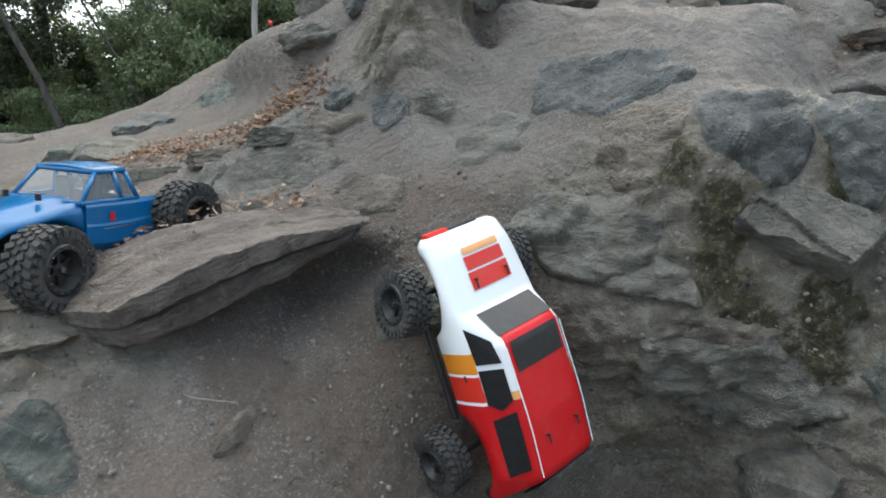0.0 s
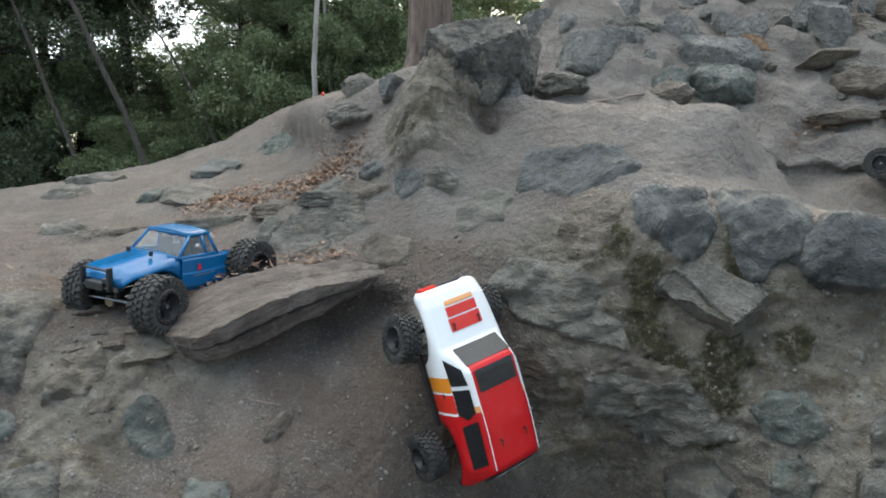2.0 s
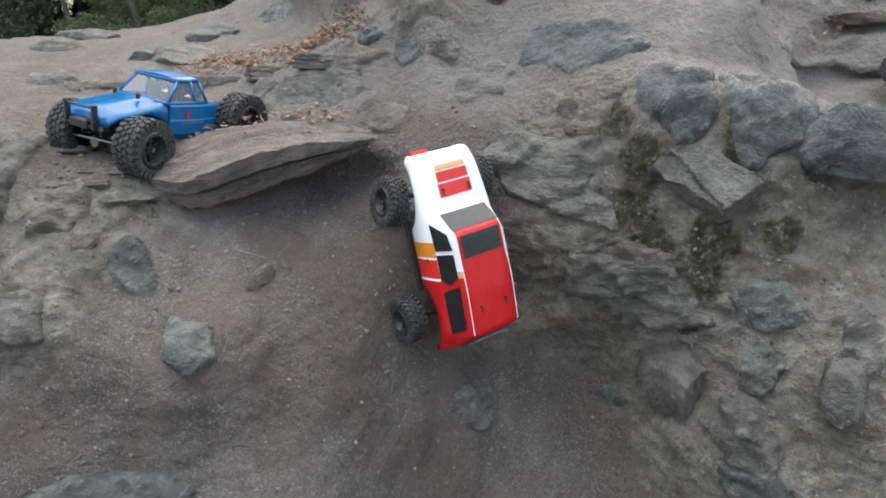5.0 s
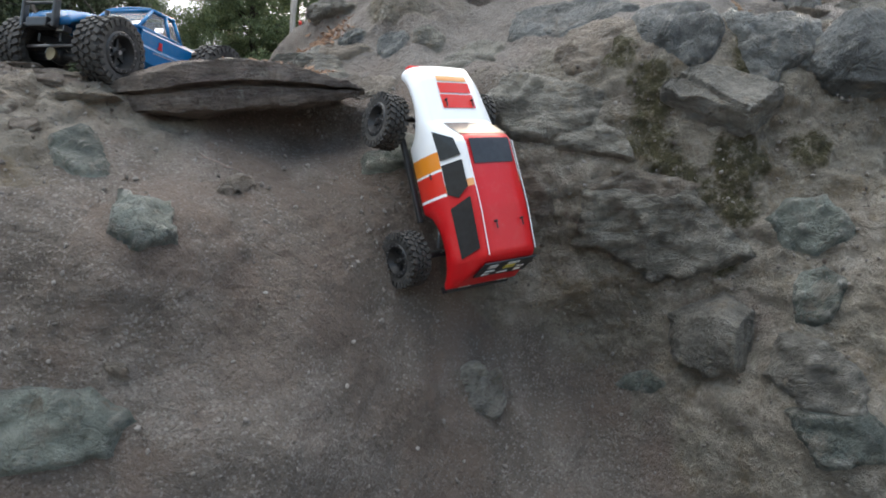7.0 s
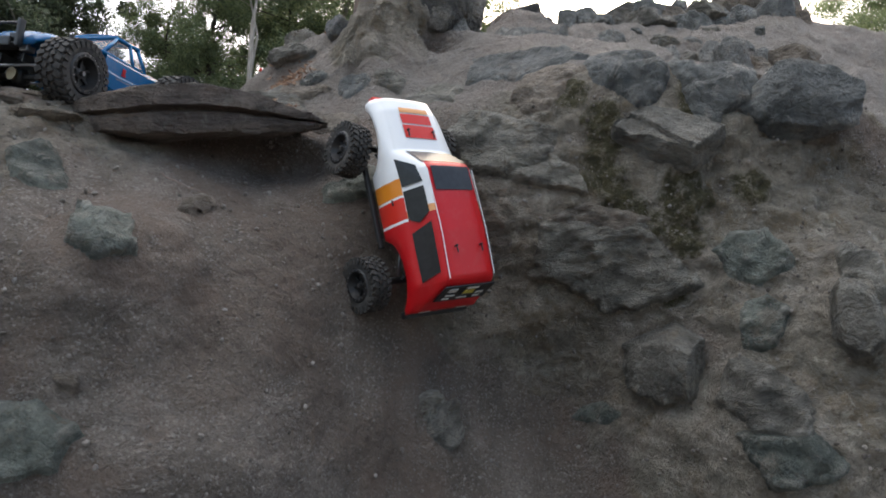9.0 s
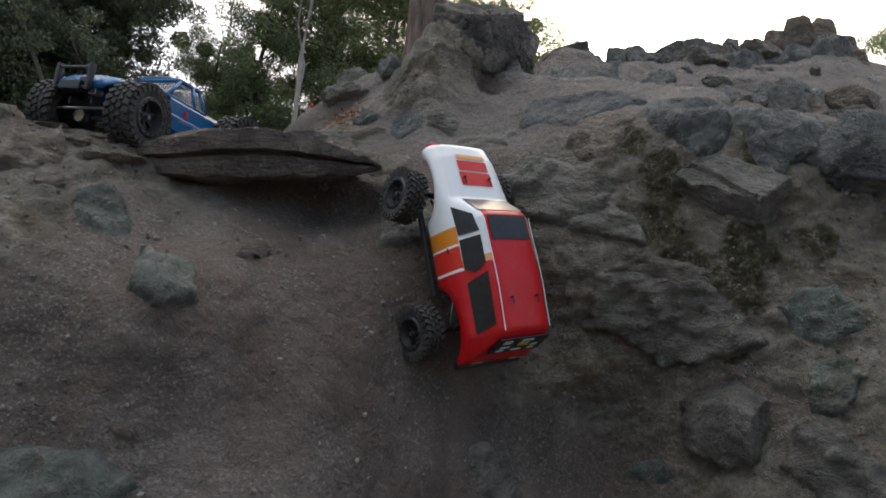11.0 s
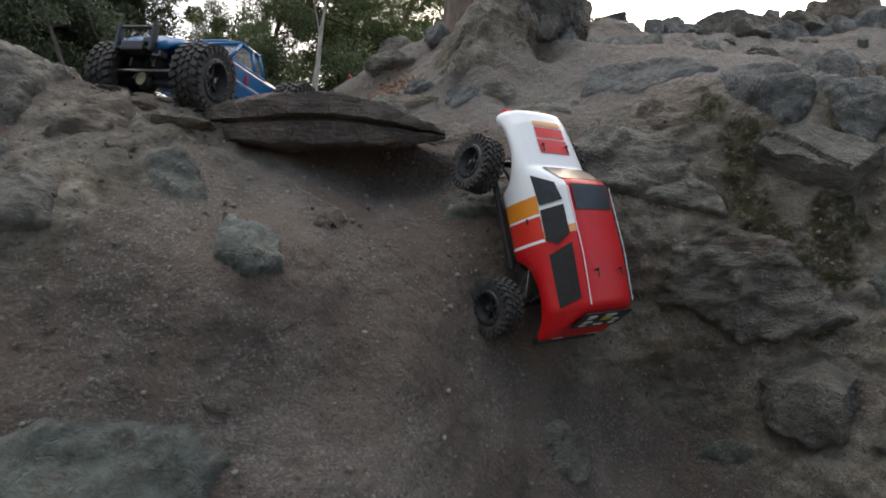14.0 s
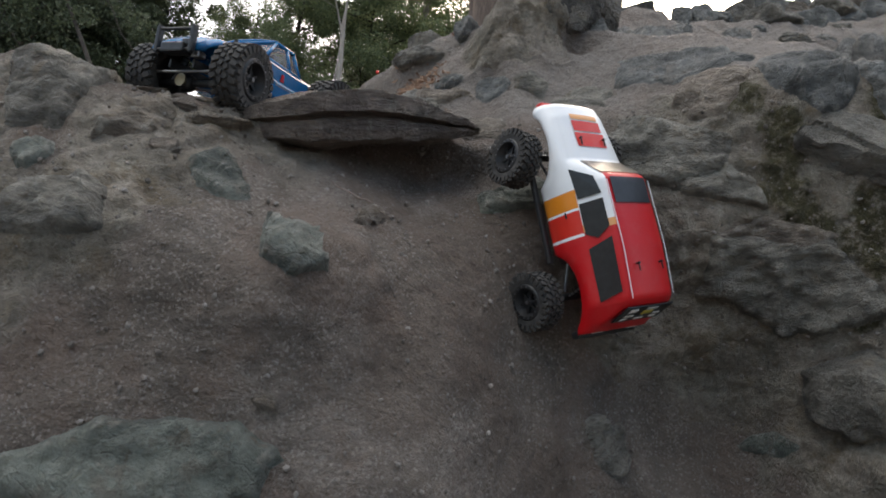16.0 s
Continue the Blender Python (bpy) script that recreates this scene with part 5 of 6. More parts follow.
def pickup(paint, rim, badge=True):
    """Toy off-road pickup with an open cab, bull bar and big tyres."""
    truck = new("toy_truck")
    ys = [0.2, 0.196, 0.18] + [0.17 - 0.0125 * k for k in range(11)] + [0.034]

    def nose(y):
        arch = 0.085
        d = (y - 0.125) / 0.088
        if abs(d) < 1:
            arch = 0.085 + 0.052 * math.sqrt(1 - d * d)
        front = max(0.0, (y - 0.17) / 0.03)
        zt = 0.163 - 0.02 * max(0.0, (y - 0.05) / 0.15) - 0.012 * front ** 2
        w = 0.086 - 0.012 * front
        return [(w - 0.004, min(arch, zt - 0.02)), (w + 0.004, min(arch + 0.01, zt - 0.014)), (w, zt - 0.008), (w * 0.88, zt), (w * 0.62, zt - 0.003), (w * 0.5, zt + 0.004), (0, zt + 0.005)]

    def shell(bm, stations, section):
        rows = []
        for y in stations:
            half = section(y)
            rows.append([bm.verts.new((-x, y, z)) for x, z in half] + [bm.verts.new((x, y, z)) for x, z in half[-2::-1]])
        for a, b in zip(rows, rows[1:]):
            for k in range(len(a) - 1):
                bm.faces.new((a[k], a[k + 1], b[k + 1], b[k]))
        return rows

    bm = bmesh.new()
    rows = shell(bm, ys, nose)
    bm.faces.new(rows[0])
    hood = part("hood", bm, paint, truck, smooth=True)
    so = hood.modifiers.new("thickness", "SOLIDIFY")
    so.thickness, so.offset = 0.0025, -1
    for side in (-1, 1):
        bm = bmesh.new()
        low = [(0.05, 0.078), (0.0, 0.072), (-0.06, 0.072), (-0.105, 0.082)]
        high = [(0.038, 0.162), (0.0, 0.161), (-0.06, 0.159), (-0.15, 0.157)]
        grid = []
        for k, (push, t) in enumerate(((0.088, 0), (0.097, 0.15), (0.096, 0.5), (0.094, 0.55), (0.092, 0.9), (0.087, 1.0))):
            grid.append([Vector((side * push, l[0] + (h[0] - l[0]) * t, l[1] + (h[1] - l[1]) * t)) for l, h in zip(low, high)])
        add_patch(bm, grid)
        door = part("door_shell", bm, paint, truck)
        so = door.modifiers.new("thickness", "SOLIDIFY")
        so.thickness, so.offset = 0.003, 0
    for side in (-1, 1):
        bm = bmesh.new()
        add_box(bm, (side * 0.0975, -0.028, 0.112), (0.0015, 0.072, 0.002), Matrix(), 0.0005)
        part("trim_line", bm, STEEL, truck, "pale trim line along the door")
        if not badge:
            continue
        bm = bmesh.new()
        add_box(bm, (side * 0.0972, -0.012, 0.135), (0.001, 0.009, 0.012), Matrix(), 0.0003)
        add_box(bm, (side * 0.0972, -0.012, 0.126), (0.001, 0.013, 0.004), Matrix(), 0.0003)
        part("door_badge", bm, RED_PAINT, truck, "small red mark on the door")
    bm = bmesh.new()
    for side in (-1, 1):
        for a, b, r in (((0.086, 0.045, 0.16), (0.071, -0.002, 0.212), 0.0045), ((0.087, -0.044, 0.158), (0.072, -0.04, 0.21), 0.0045), ((0.087, -0.082, 0.157), (0.071, -0.066, 0.21), 0.005)):
            add_rod(bm, (side * a[0], a[1], a[2]), (side * b[0], b[1], b[2]), r, 8)
        add_rod(bm, (side * 0.071, 0.0, 0.212), (side * 0.071, -0.068, 0.211), 0.005, 8)
        add_rod(bm, (side * 0.087, 0.046, 0.161), (side * 0.087, -0.082, 0.158), 0.0045, 8)
    add_rod(bm, (-0.071, 0, 0.212), (0.071, 0, 0.212), 0.005, 8)
    add_rod(bm, (-0.086, 0.045, 0.161), (0.086, 0.045, 0.161), 0.005, 8)
    part("cab_frame", bm, paint, truck, smooth=True)
    bm = bmesh.new()
    add_patch(bm, [[Vector((x, y, 0.214 + 0.005 * (1 - (x / 0.072) ** 2))) for x in np.linspace(-0.072, 0.072, 9)] for y in np.linspace(0.003, -0.07, 8)])
    top = part("roof", bm, paint, truck, smooth=True)
    so = top.modifiers.new("thickness", "SOLIDIFY")
    so.thickness, so.offset = 0.005, 0
    for name, quad in (("windscreen", ((-0.082, 0.043, 0.163), (0.082, 0.043, 0.163), (0.069, 0, 0.211), (-0.069, 0, 0.211))), ("rear_window", ((-0.083, -0.08, 0.16), (0.083, -0.08, 0.16), (0.069, -0.066, 0.209), (-0.069, -0.066, 0.209)))):
        bm = bmesh.new()
        bm.faces.new([bm.verts.new(p) for p in quad])
        part(name, bm, CLEAR, truck)
    for side in (-1, 1):
        for quad in (((0.087, 0.036, 0.163), (0.0725, -0.004, 0.207), (0.0725, -0.036, 0.207), (0.088, -0.04, 0.162)), ((0.088, -0.048, 0.162), (0.0725, -0.044, 0.207), (0.0725, -0.062, 0.206), (0.088, -0.076, 0.162))):
            bm = bmesh.new()
            bm.faces.new([bm.verts.new((side * x, y, z)) for x, y, z in quad])
            part("side_window", bm, CLEAR, truck)
        bm = bmesh.new()
        add_box(bm, (side * 0.036, -0.025, 0.165), (0.04, 0.012, 0.06), Matrix.Rotation(0.0, 4, "X"), 0.005)
        add_box(bm, (side * 0.036, -0.005, 0.142), (0.04, 0.04, 0.014), Matrix(), 0.004)
        part("seat", bm, BLACK_PLASTIC, truck)
        bm = bmesh.new()
        c = Vector((side * 0.04, 0.09, 0.168))
        add_rod(bm, c, c + Vector((0, 0, 0.012)), 0.005, 10)
        part("body_post", bm, BLACK_PLASTIC, truck)
    bm = bmesh.new()
    add_box(bm, (0, -0.12, 0.13), (0.165, 0.07, 0.006), Matrix(), 0.001)
    add_box(bm, (0, -0.086, 0.145), (0.165, 0.006, 0.03), Matrix(), 0.001)
    part("bed", bm, BLACK_PLASTIC, truck)
    bar = new("bull_bar")
    bar.parent = truck
    for x in (-0.045, 0.047):
        bm = bmesh.new()
        add_box(bm, (x, 0.212, 0.131), (0.009, 0.014, 0.058), Matrix(), 0.003)
        part("post", bm, BLACK_PLASTIC, bar)
    for z in (0.109, 0.152):
        bm = bmesh.new()
        add_rod(bm, (-0.05, 0.214, z), (0.052, 0.214, z), 0.0032, 8)
        part("crossbar", bm, BLACK_PLASTIC, bar)
    bm = bmesh.new()
    add_box(bm, (0, 0.206, 0.112), (0.06, 0.03, 0.02), Matrix(), 0.003)
    add_box(bm, (-0.03, 0.2, 0.125), (0.02, 0.03, 0.012), Matrix(), 0.002)
    part("bumper_mount", bm, BLACK_PLASTIC, truck)
    bm = bmesh.new()
    add_rod(bm, (-0.075, 0.182, 0.075), (0.07, 0.19, 0.07), 0.003, 8)
    add_box(bm, (-0.045, 0.19, 0.105), (0.022, 0.02, 0.012), Matrix(), 0.002)
    part("steering_link", bm, STEEL, truck)
    chassis(truck, 0.147, -0.174, 0.1, 0.061, 0.1, 0.09)
    wheel(truck, (-0.13, 0.147, 0.072), 0.071, 0.06, rim, turn=8)
    wheel(truck, (0.098, 0.147, 0.073), 0.071, 0.06, rim, right=True, turn=8)
    wheel(truck, (-0.125, -0.174, 0.114), 0.071, 0.06, rim)
    wheel(truck, (0.125, -0.174, 0.114), 0.071, 0.06, rim, right=True)
    return truck


def blue_truck():
    truck = pickup(BLUE_PAINT, BLACK_PLASTIC)
    turn = Matrix(((-0.9155, -0.3912, 0.0951), (0.3834, -0.9192, -0.0903), (0.1227, -0.0462, 0.9914))).to_4x4()
    truck.matrix_world = Matrix.Translation((-0.461, 1.5286, 1.3336)) @ turn
    return tagged(truck, "metallic blue toy pickup with big black tyres parked on the ledge", "toy truck", "toy trucks")


def green_truck():
    truck = pickup(GREEN_PAINT, BLACK_PLASTIC, False)
    fwd = Vector((0.66, -0.6, -0.4)).normalized()
    right = fwd.cross(Vector((0, 0, 1))).normalized()
    turn = Matrix((right, fwd, right.cross(fwd))).transposed()
    rear_wheel = Vector((1.725, 2.2, 1.684))
    truck.matrix_world = Matrix.Translation(rear_wheel - turn @ Vector((0.125, -0.174, 0.114)) * 0.74) @ turn.to_4x4() @ Matrix.Scale(0.74, 4)
    return tagged(truck, "dark green toy pickup parked in the hollow", "toy truck", "toy trucks")


blue_truck()
green_truck()


# ---- trees ----
def tube(bm, path, radii, seg=8):
    rings = []
    for k, (p, r) in enumerate(zip(path, radii)):
        d = (path[min(k + 1, len(path) - 1)] - path[max(k - 1, 0)]).normalized()
        q = d.to_track_quat("Z", "Y").to_matrix()
        rings.append([bm.verts.new(p + q @ Vector((math.cos(2 * math.pi * j / seg) * r, math.sin(2 * math.pi * j / seg) * r, 0))) for j in range(seg)])
    for a, b in zip(rings, rings[1:]):
        for j in range(seg):
            bm.faces.new((a[j], a[(j + 1) % seg], b[(j + 1) % seg], b[j]))


def leaves(name, centres, radii, count, size, mat, rng):
    """Small curved leaf blades in clumps: an uneven crown with gaps."""
    c = np.repeat(np.array(centres), count, axis=0)
    r = np.repeat(np.array(radii), count)[:, None]
    n = len(c)
    d = rng.normal(size=(n, 3))
    d /= np.linalg.norm(d, axis=1, keepdims=True)
    at = c + d * r * rng.uniform(0.25, 1.0, (n, 1)) ** 0.6 * np.array((1, 1, 0.75))
    a = rng.normal(size=(n, 3)) + np.array((0, 0, -0.3))
    a /= np.linalg.norm(a, axis=1, keepdims=True)
    b = np.cross(a, rng.normal(size=(n, 3)))
    b /= np.maximum(np.linalg.norm(b, axis=1, keepdims=True), 1e-6)
    s = size * rng.uniform(0.5, 1.3, (n, 1))
    v = np.stack([at - a * s, at + b * s * 0.38, at + a * s, at - b * s * 0.38], 1).reshape(-1, 3)
    f = np.arange(4 * n).reshape(n, 4)
    return mesh_of(name, v.tolist(), f.tolist(), mat, smooth=False)


def tree_kind(name, label, height, spread, bark, leaf, seed, lean=0.1, clear=0.25, clumps=60, count=140, size=0.06, base=0.11):
    rng = random.Random(seed)
    nrng = np.random.default_rng(seed)
    tree = new(name)
    bm = bmesh.new()
    bend = Vector((lean, 0.05, 0))
    path = [Vector((0, 0, height * k / 12 - 0.3)) + bend * height * 0.5 * (k / 12) ** 1.6 + Vector((rng.uniform(-1, 1), rng.uniform(-1, 1), 0)) * 0.02 * k * height / 12 for k in range(13)]
    tube(bm, path, [base * (1 - 0.85 * k / 12) + (0.06 if k == 0 else 0) for k in range(13)], 10)
    centres, radii = [], []
    for i in range(clumps):
        k = clear + (1 - clear) * (i + 0.5) / clumps
        p = path[0].lerp(path[-1], k)
        j = min(11, int(k * 12))
        p = path[j].lerp(path[j + 1], k * 12 - j)
        a = rng.uniform(0, 2 * math.pi)
        reach = spread * rng.uniform(0.25, 1.0) * (1.15 - 0.75 * abs(k - clear - 0.25))
        q = p + Vector((math.cos(a) * reach, math.sin(a) * reach, rng.uniform(-0.1, 0.35) * reach))
        if i % 2 == 0:
            m = p.lerp(q, 0.55) + Vector((0, 0, 0.08 * reach))
            tube(bm, [p, m, q], [base * 0.3 * (1.2 - k), base * 0.17 * (1.2 - k), 0.006], 5)
        centres.append(q)
        radii.append(spread * rng.uniform(0.12, 0.27))
    part("trunk", bm, bark, tree, smooth=True)
    me = leaves("crown", [tuple(c) for c in centres], radii, count, size, leaf, nrng)
    crown = new("crown", me)
    crown.parent = tree
    return tagged(tree, label, "tree", "trees behind the bank")


DARK = tree_kind("tree", "dense dark green tree with a low crown", 7.0, 1.8, DARK_BARK, LEAF_DARK, 11, -0.02, 0.1, 150, 760, 0.027)
MID = tree_kind("tree", "leafy green tree behind the bank", 7.5, 1.6, DARK_BARK, LEAF_MID, 12, 0.04, 0.1, 140, 760, 0.026)
LIGHT = tree_kind("tree", "light green feathery tree behind the bank", 6.5, 1.6, PALE_BARK, LEAF_LIGHT, 13, 0.06, 0.12, 130, 700, 0.026)
POLE = tree_kind("tree", "thin pale-barked tree with a sparse high crown", 8.0, 1.2, PALE_BARK, LEAF_MID, 14, 0.1, 0.55, 30, 100, 0.06, 0.03)
BARE = tree_kind("tree", "bare grey tree with thin crooked branches", 7.5, 1.7, PALE_BARK, LEAF_LIGHT, 17, 0.05, 0.4, 60, 4, 0.03, 0.04)
LEAN = tree_kind("tree", "dark leaning tree with a bare lower trunk", 6.0, 1.3, DARK_BARK, LEAF_DARK, 18, -1.0, 0.8, 12, 120, 0.045, 0.036)
CANOPY = tree_kind("tree", "tall dark tree with a high spreading crown", 7.5, 1.35, DARK_BARK, LEAF_DARK, 19, 0.05, 0.42, 110, 700, 0.03)
SHRUB = tree_kind("bush", "dense dark green bush behind the bank", 2.2, 1.3, DARK_BARK, LEAF_MID, 15, 0.05, 0.02, 70, 620, 0.027, 0.04)

DARK.matrix_world = pose(-5.9, 8.0, 1.2, 0, 0, 20)
MID.matrix_world = pose(-2.3, 9.2, 1.4, 0, 0, 50)
MID.scale = (0.78, 0.78, 0.78)
LIGHT.matrix_world = pose(-0.7, 10.0, 1.6, 0, 0, 10)
POLE.matrix_world = pose(-1.2, 6.2, 1.7, 0, 0, 0)
BARE.matrix_world = pose(-3.2, 9.8, 1.4, 0, 0, 0)
LEAN.matrix_world = pose(-2.9, 6.6, 1.2, 0, 0, 10)
SHRUB.matrix_world = pose(-3.6, 7.6, 0.9, 0, 0, 0)
SHRUB.scale = (0.75, 0.75, 0.75)
CANOPY.matrix_world = pose(-5.1, 9.0, 1.2, 0, 0, 0)
for kind, x, y, z, turn, grow in ((DARK, -6.8, 9.0, 1.2, 130, 1.0), (DARK, -8.6, 10.5, 1.2, 200, 1.2), (DARK, -7.6, 8.0, 1.2, 300, 1.1), (DARK, -11, 12, 1.2, 40, 1.3),
                                  (MID, -2.8, 9.0, 1.3, 170, 0.58), (MID, -1.5, 9.6, 1.6, 300, 0.85), (MID, -3.5, 11.8, 1.4, 80, 0.72), (MID, -2.5, 12.5, 1.5, 10, 0.9), (MID, -1.0, 12.5, 1.6, 220, 1.0), (MID, 0.5, 13, 1.8, 40, 1.0),
                                  (LIGHT, 0.15, 10.2, 1.9, 200, 1.0), (LIGHT, 1.5, 9.5, 2.1, 140, 0.78), (LIGHT, -3.9, 14, 1.4, 60, 0.75), (POLE, -1.5, 8.4, 1.7, 160, 0.9), (POLE, -3.0, 11, 1.4, 60, 0.7),
                                  (LEAN, -3.8, 6.9, 1.1, 350, 0.9), (LEAN, -2.3, 7.2, 1.3, 20, 0.6), (LIGHT, 9.5, 11.5, 2.4, 20, 1.0), (MID, 11.5, 12.5, 2.4, 220, 1.0), (MID, -12.5, 16, 1.2, 10, 1.2), (CANOPY, -6.6, 10.5, 1.2, 90, 1.1), (CANOPY, -5.6, 9.8, 1.2, 180, 1.0), (CANOPY, -4.8, 9.7, 1.2, 140, 0.95), (BARE, 2.75, 4.3, 2.85, 70, 0.12)):
    copy_thing(kind, pose(x, y, z, 0, 0, turn)).scale = (grow, grow, grow)
for x, y, z, turn, grow in ((-5.2, 8.6, 1.0, 60, 1.1), (-2.6, 8.0, 1.3, 140, 1.0), (-1.4, 8.4, 1.6, 200, 1.0), (-7.0, 8.4, 1.0, 250, 1.3), (-0.2, 8.2, 1.8, 300, 0.9), (-4.4, 9.4, 1.0, 20, 0.8), (-9.0, 9.5, 1.0, 90, 1.4), (0.8, 8.8, 2.0, 170, 0.8), (-2.0, 10.4, 1.5, 80, 1.3), (-5.2, 11.0, 1.1, 120, 1.25), (-5.9, 10.6, 1.1, 220, 1.4), (-4.5, 11.2, 1.1, 330, 1.1)):
    copy_thing(SHRUB, pose(x, y, z, 0, 0, turn)).scale = (grow, grow, grow)


def big_trunk():
    """The thick straight trunk that stands on the crest, with flaring roots."""
    tree = new("tree")
    bm = bmesh.new()
    seg, rows = 64, []
    for k in range(70):
        z = -0.3 + 6.3 * (k / 69) ** 1.7
        r = 0.092 * (1 - 0.06 * max(0, z)) + 0.08 * math.exp(-max(0.0, z + 0.06) / 0.11)
        row = []
        for j in range(seg):
            a = 2 * math.pi * j / seg
            flare = 1 + 0.45 * max(0.0, math.cos(3 * a + 0.8)) * math.exp(-max(0.0, z + 0.05) / 0.13)
            rr = r * flare * (1 + 0.06 * noise.noise(Vector((math.cos(a) * 3.2, math.sin(a) * 3.2, z * 1.2))) + 0.05 * abs(noise.noise(Vector((math.cos(a) * 9, math.sin(a) * 9, z * 2)))))
            row.append(bm.verts.new((rr * math.cos(a) + 0.01 * z, rr * math.sin(a), z)))
        rows.append(row)
    for a, b in zip(rows, rows[1:]):
        for j in range(seg):
            bm.faces.new((a[j], a[(j + 1) % seg], b[(j + 1) % seg], b[j]))
    part("trunk", bm, BARK, tree, smooth=True)
    rng = np.random.default_rng(5)
    centres = [(1.6 * math.cos(2.4 * k) * (0.4 + 0.05 * k), 1.6 * math.sin(2.4 * k) * (0.4 + 0.05 * k), 4.6 + 0.12 * k) for k in range(14)]
    crown = new("crown", leaves("crown", centres, [0.5] * 14, 120, 0.06, LEAF_MID, rng))
    crown.parent = tree
    tree.matrix_world = pose(0.152, 2.868, 2.09)
    return tagged(tree, "thick red-brown tree trunk with flared roots on the crest", "tree", "trees behind the bank")


big_trunk()


# ---- dry leaves and twigs on the bank ----
def litter():
    rng = random.Random(3)
    verts, faces = [], []
    flat = GRID.reshape(-1, 3)
    runs = (((-0.83, 2.54), (-0.62, 2.56), 0.11, 230), ((-0.66, 2.56), (-0.395, 2.37), 0.12, 480), ((-0.42, 2.38), (-0.03, 2.1), 0.1, 620), ((-0.21, 1.74), (-0.05, 1.76), 0.03, 50), ((-0.45, 1.58), (-0.12, 1.7), 0.07, 260), ((-0.8, 2.3), (-0.5, 2.25), 0.1, 50), ((1.4, 2.47), (2.1, 2.5), 0.05, 150), ((1.3, 2.85), (1.6, 2.8), 0.05, 30))
    for a, b, wide, count in runs:
        for _ in range(count):
            s = rng.random()
            x, y = a[0] + (b[0] - a[0]) * s + rng.gauss(0, 0.03), a[1] + (b[1] - a[1]) * s + rng.gauss(0, wide * 0.6)
            near = flat[(np.abs(flat[:, 0] - x) < 0.012) & (np.abs(flat[:, 1] - y) < 0.05)]
            if not len(near):
                continue
            z = near[np.abs(near[:, 1] - y).argmin()][2] + rng.uniform(0.003, 0.013)
            m = pose(x, y, z, rng.gauss(0, 15), rng.gauss(0, 15), rng.uniform(0, 360))
            l, w, c = rng.uniform(0.009, 0.021), rng.uniform(0.004, 0.008), rng.uniform(0.002, 0.006)
            base = len(verts)
            for px, py, pz in ((-l, 0, c), (-l * 0.3, w, 0), (l * 0.4, w * 0.8, 0), (l, 0, c), (l * 0.4, -w * 0.8, 0), (-l * 0.3, -w, 0)):
                verts.append(tuple(m @ Vector((px, py, pz))))
            faces += [(base, base + 1, base + 5), (base + 1, base + 2, base + 4, base + 5), (base + 2, base + 3, base + 4)]
    x = Vector((0.877, 0.43, 0.216)).normalized()
    n = Vector((0.03, -0.27, 0.95))
    n = (n - x * n.dot(x)).normalized()
    y = n.cross(x)
    for _ in range(120):
        u = rng.random()
        at = Vector((-0.16, 1.52, 1.387)) + x * (u - 0.55) * 0.54 + y * rng.gauss(0.075, 0.03) + n * (0.034 * math.sin(math.pi * u) + rng.uniform(0.006, 0.02))
        m = Matrix.Translation(at) @ pose(0, 0, 0, rng.gauss(10, 25), rng.gauss(0, 25), rng.uniform(0, 360))
        l, w, c = rng.uniform(0.007, 0.016), rng.uniform(0.003, 0.006), rng.uniform(0.002, 0.005)
        base = len(verts)
        for px, py, pz in ((-l, 0, c), (-l * 0.3, w, 0), (l * 0.4, w * 0.8, 0), (l, 0, c), (l * 0.4, -w * 0.8, 0), (-l * 0.3, -w, 0)):
            verts.append(tuple(m @ Vector((px, py, pz))))
        faces += [(base, base + 1, base + 5), (base + 1, base + 2, base + 4, base + 5), (base + 2, base + 3, base + 4)]
    ob = new("leaf_litter", mesh_of("leaf_litter", verts, faces, DRY_LEAF, smooth=False))
    return tagged(ob, "scattered dry brown fallen leaves on the bank", "leaves", kind="stuff")


litter()


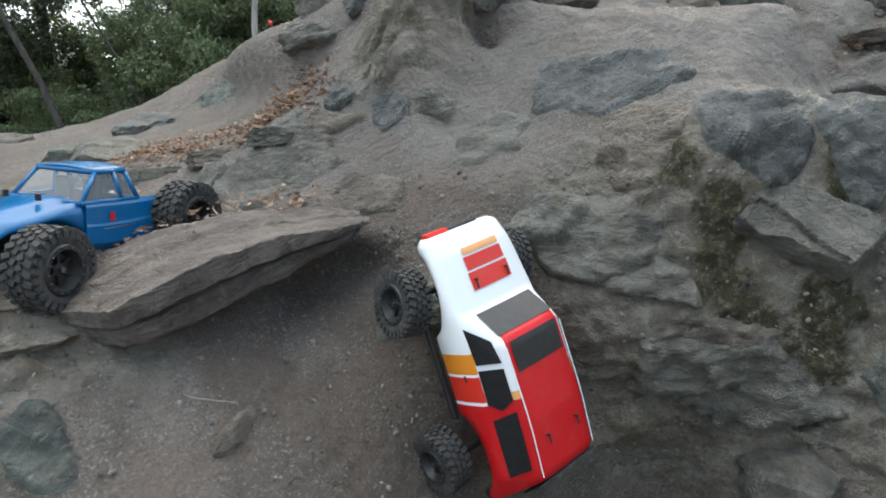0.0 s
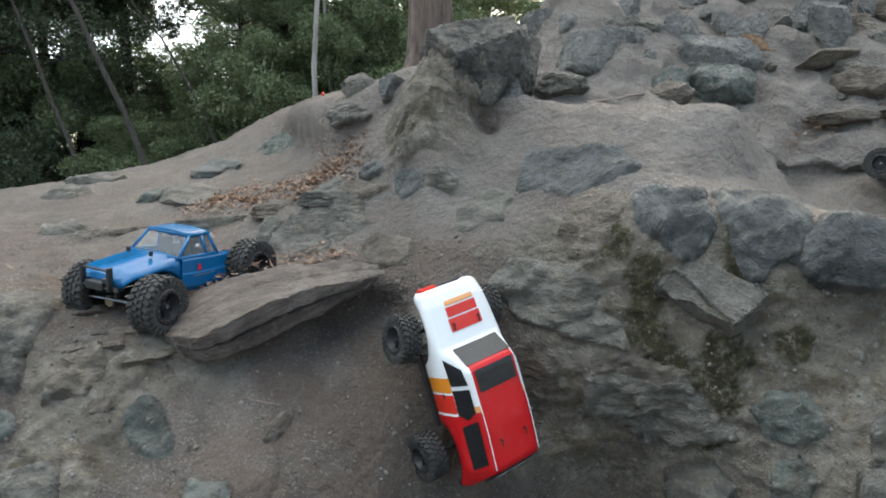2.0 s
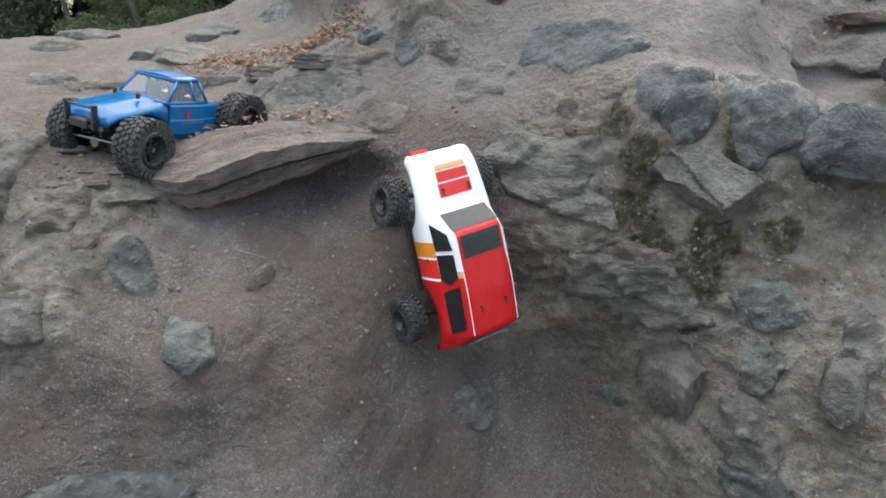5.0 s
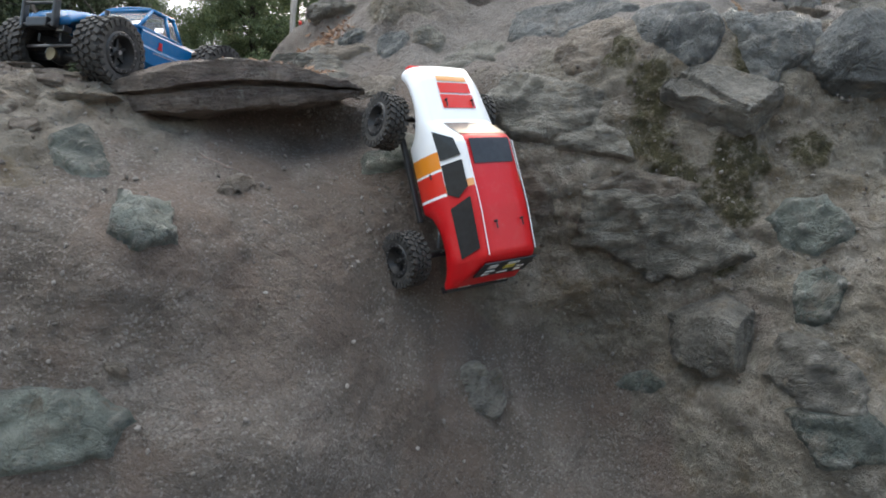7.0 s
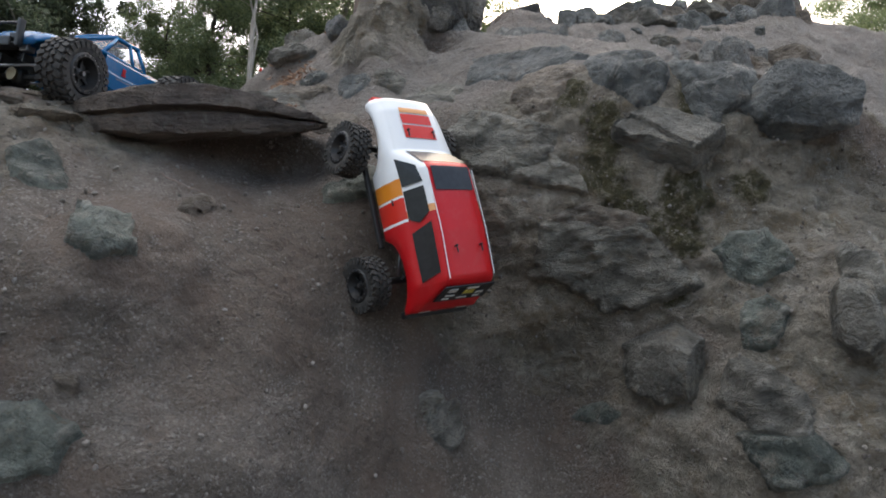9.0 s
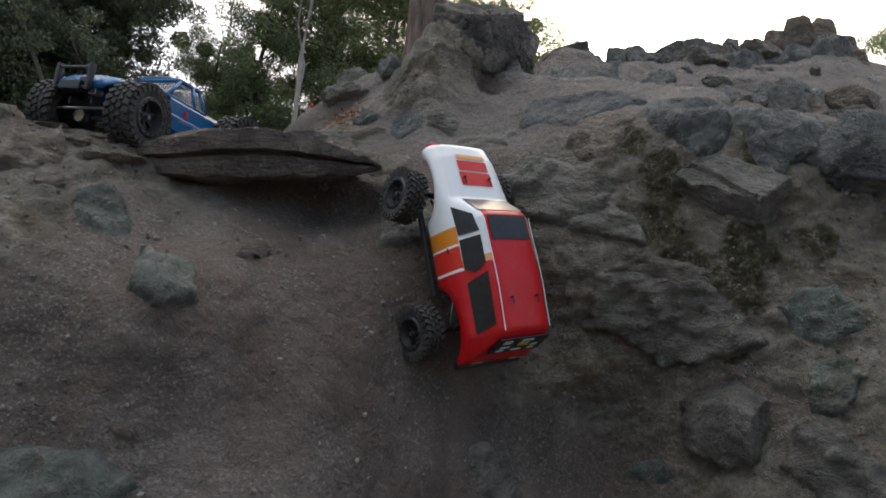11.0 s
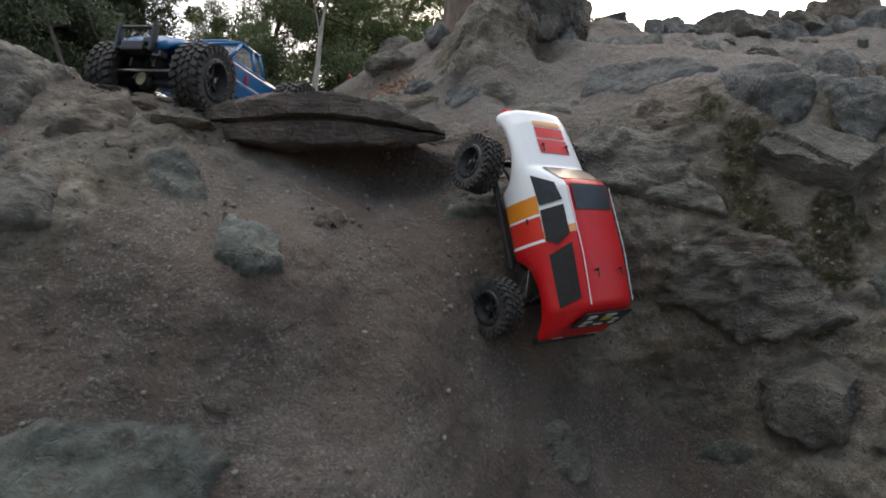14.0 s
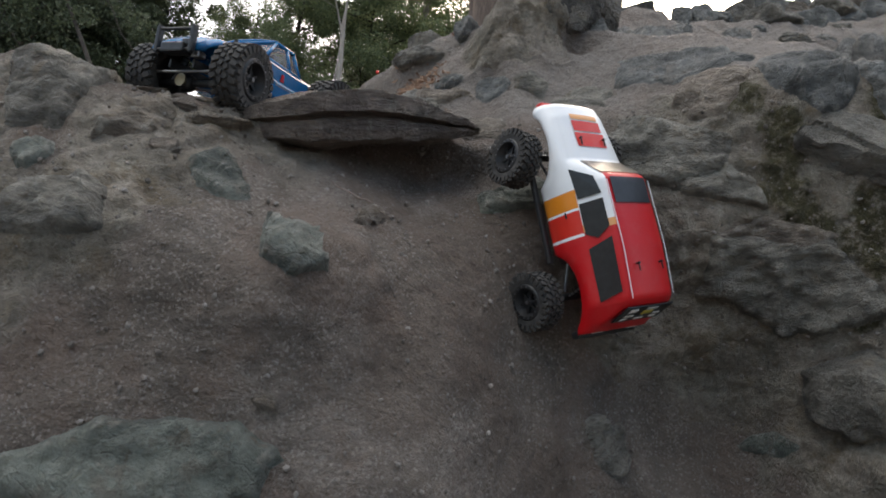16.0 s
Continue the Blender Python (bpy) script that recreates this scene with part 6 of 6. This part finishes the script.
def pebbles():
    """Grit and small stones lying in the dirt of the bank."""
    rng = random.Random(8)
    bm = bmesh.new()
    bmesh.ops.create_icosphere(bm, subdivisions=1, radius=1.0)
    ball = np.array([v.co[:] for v in bm.verts])
    tris = np.array([[v.index for v in f.verts] for f in bm.faces])
    bm.free()
    flat, nor = GRID.reshape(-1, 3), NORMALS.reshape(-1, 3)
    ok = np.nonzero((flat[:, 0] > -1.2) & (flat[:, 0] < 1.7) & (flat[:, 1] > 0.6) & (flat[:, 1] < 1.9) & (flat[:, 2] > 0.3) & (flat[:, 2] < 1.5))[0]
    nrng = np.random.default_rng(8)
    verts, faces = [], []
    for n, i in enumerate(nrng.choice(ok, 5200)):
        r = 0.0016 + 0.0055 * rng.random() ** 3
        p = Vector(flat[i])
        lift = 0.016 * noise.noise(p * 4.0) + 0.009 * noise.noise(p * 11.0) + 0.005 * noise.noise(p * 31.0)
        turn = np.array(Euler((rng.uniform(0, 6), rng.uniform(0, 6), rng.uniform(0, 6))).to_matrix())
        shape = ball * np.array((1, rng.uniform(0.6, 1), rng.uniform(0.5, 0.9))) * nrng.uniform(0.8, 1.15, (len(ball), 1))
        verts.append(shape * r @ turn.T + flat[i] + nor[i] * (lift + 0.2 * r) + nrng.uniform(-0.004, 0.004, 3))
        faces.append(tris + n * len(ball))
    ob = new("pebbles", mesh_of("pebbles", np.concatenate(verts).tolist(), np.concatenate(faces).tolist(), PEBBLE, smooth=False))
    return tagged(ob, "fine grey and brown grit lying in the dirt", "gravel", kind="stuff")


pebbles()


def stick(a, b, r, seed, label):
    rng = random.Random(seed)
    a, b = Vector(a), Vector(b)
    bm = bmesh.new()
    path = [a.lerp(b, k / 7) + Vector((rng.gauss(0, 1), rng.gauss(0, 1), rng.gauss(0, 1))) * (b - a).length * (0.006 if r > 0.005 else 0.02) for k in range(8)]
    tube(bm, path, [r * (1 - 0.06 * k) for k in range(8)], 6)
    bmesh.ops.holes_fill(bm, edges=bm.edges)
    ob = new("twig", bpy.data.meshes.new("twig"))
    bm.to_mesh(ob.data)
    bm.free()
    ob.data.materials.append(TWIG)
    return tagged(ob, label, "twig", "twigs")


stick((0.753, 2.332, 1.926), (0.979, 2.401, 1.963), 0.009, 1, "dry grey-brown stick lying on the slope")
stick((-0.188, 1.3, 1.17), (-0.105, 1.33, 1.14), 0.002, 2, "thin dry root in the dirt")


def marker():
    """The small bright red thing on the crest, far off."""
    bm = bmesh.new()
    bmesh.ops.create_icosphere(bm, subdivisions=3, radius=0.007)
    for v in bm.verts:
        v.co *= 1 + 0.15 * noise.noise(v.co * 60)
        v.co.z *= 1.3
    ob = new("red_ball", bpy.data.meshes.new("red_ball"))
    bm.to_mesh(ob.data)
    bm.free()
    ob.data.materials.append(SCARLET_PAINT)
    ob.location = (-0.309, 2.744, 2.042)
    return tagged(ob, "tiny bright red ball lying on the crest", "ball")


marker()
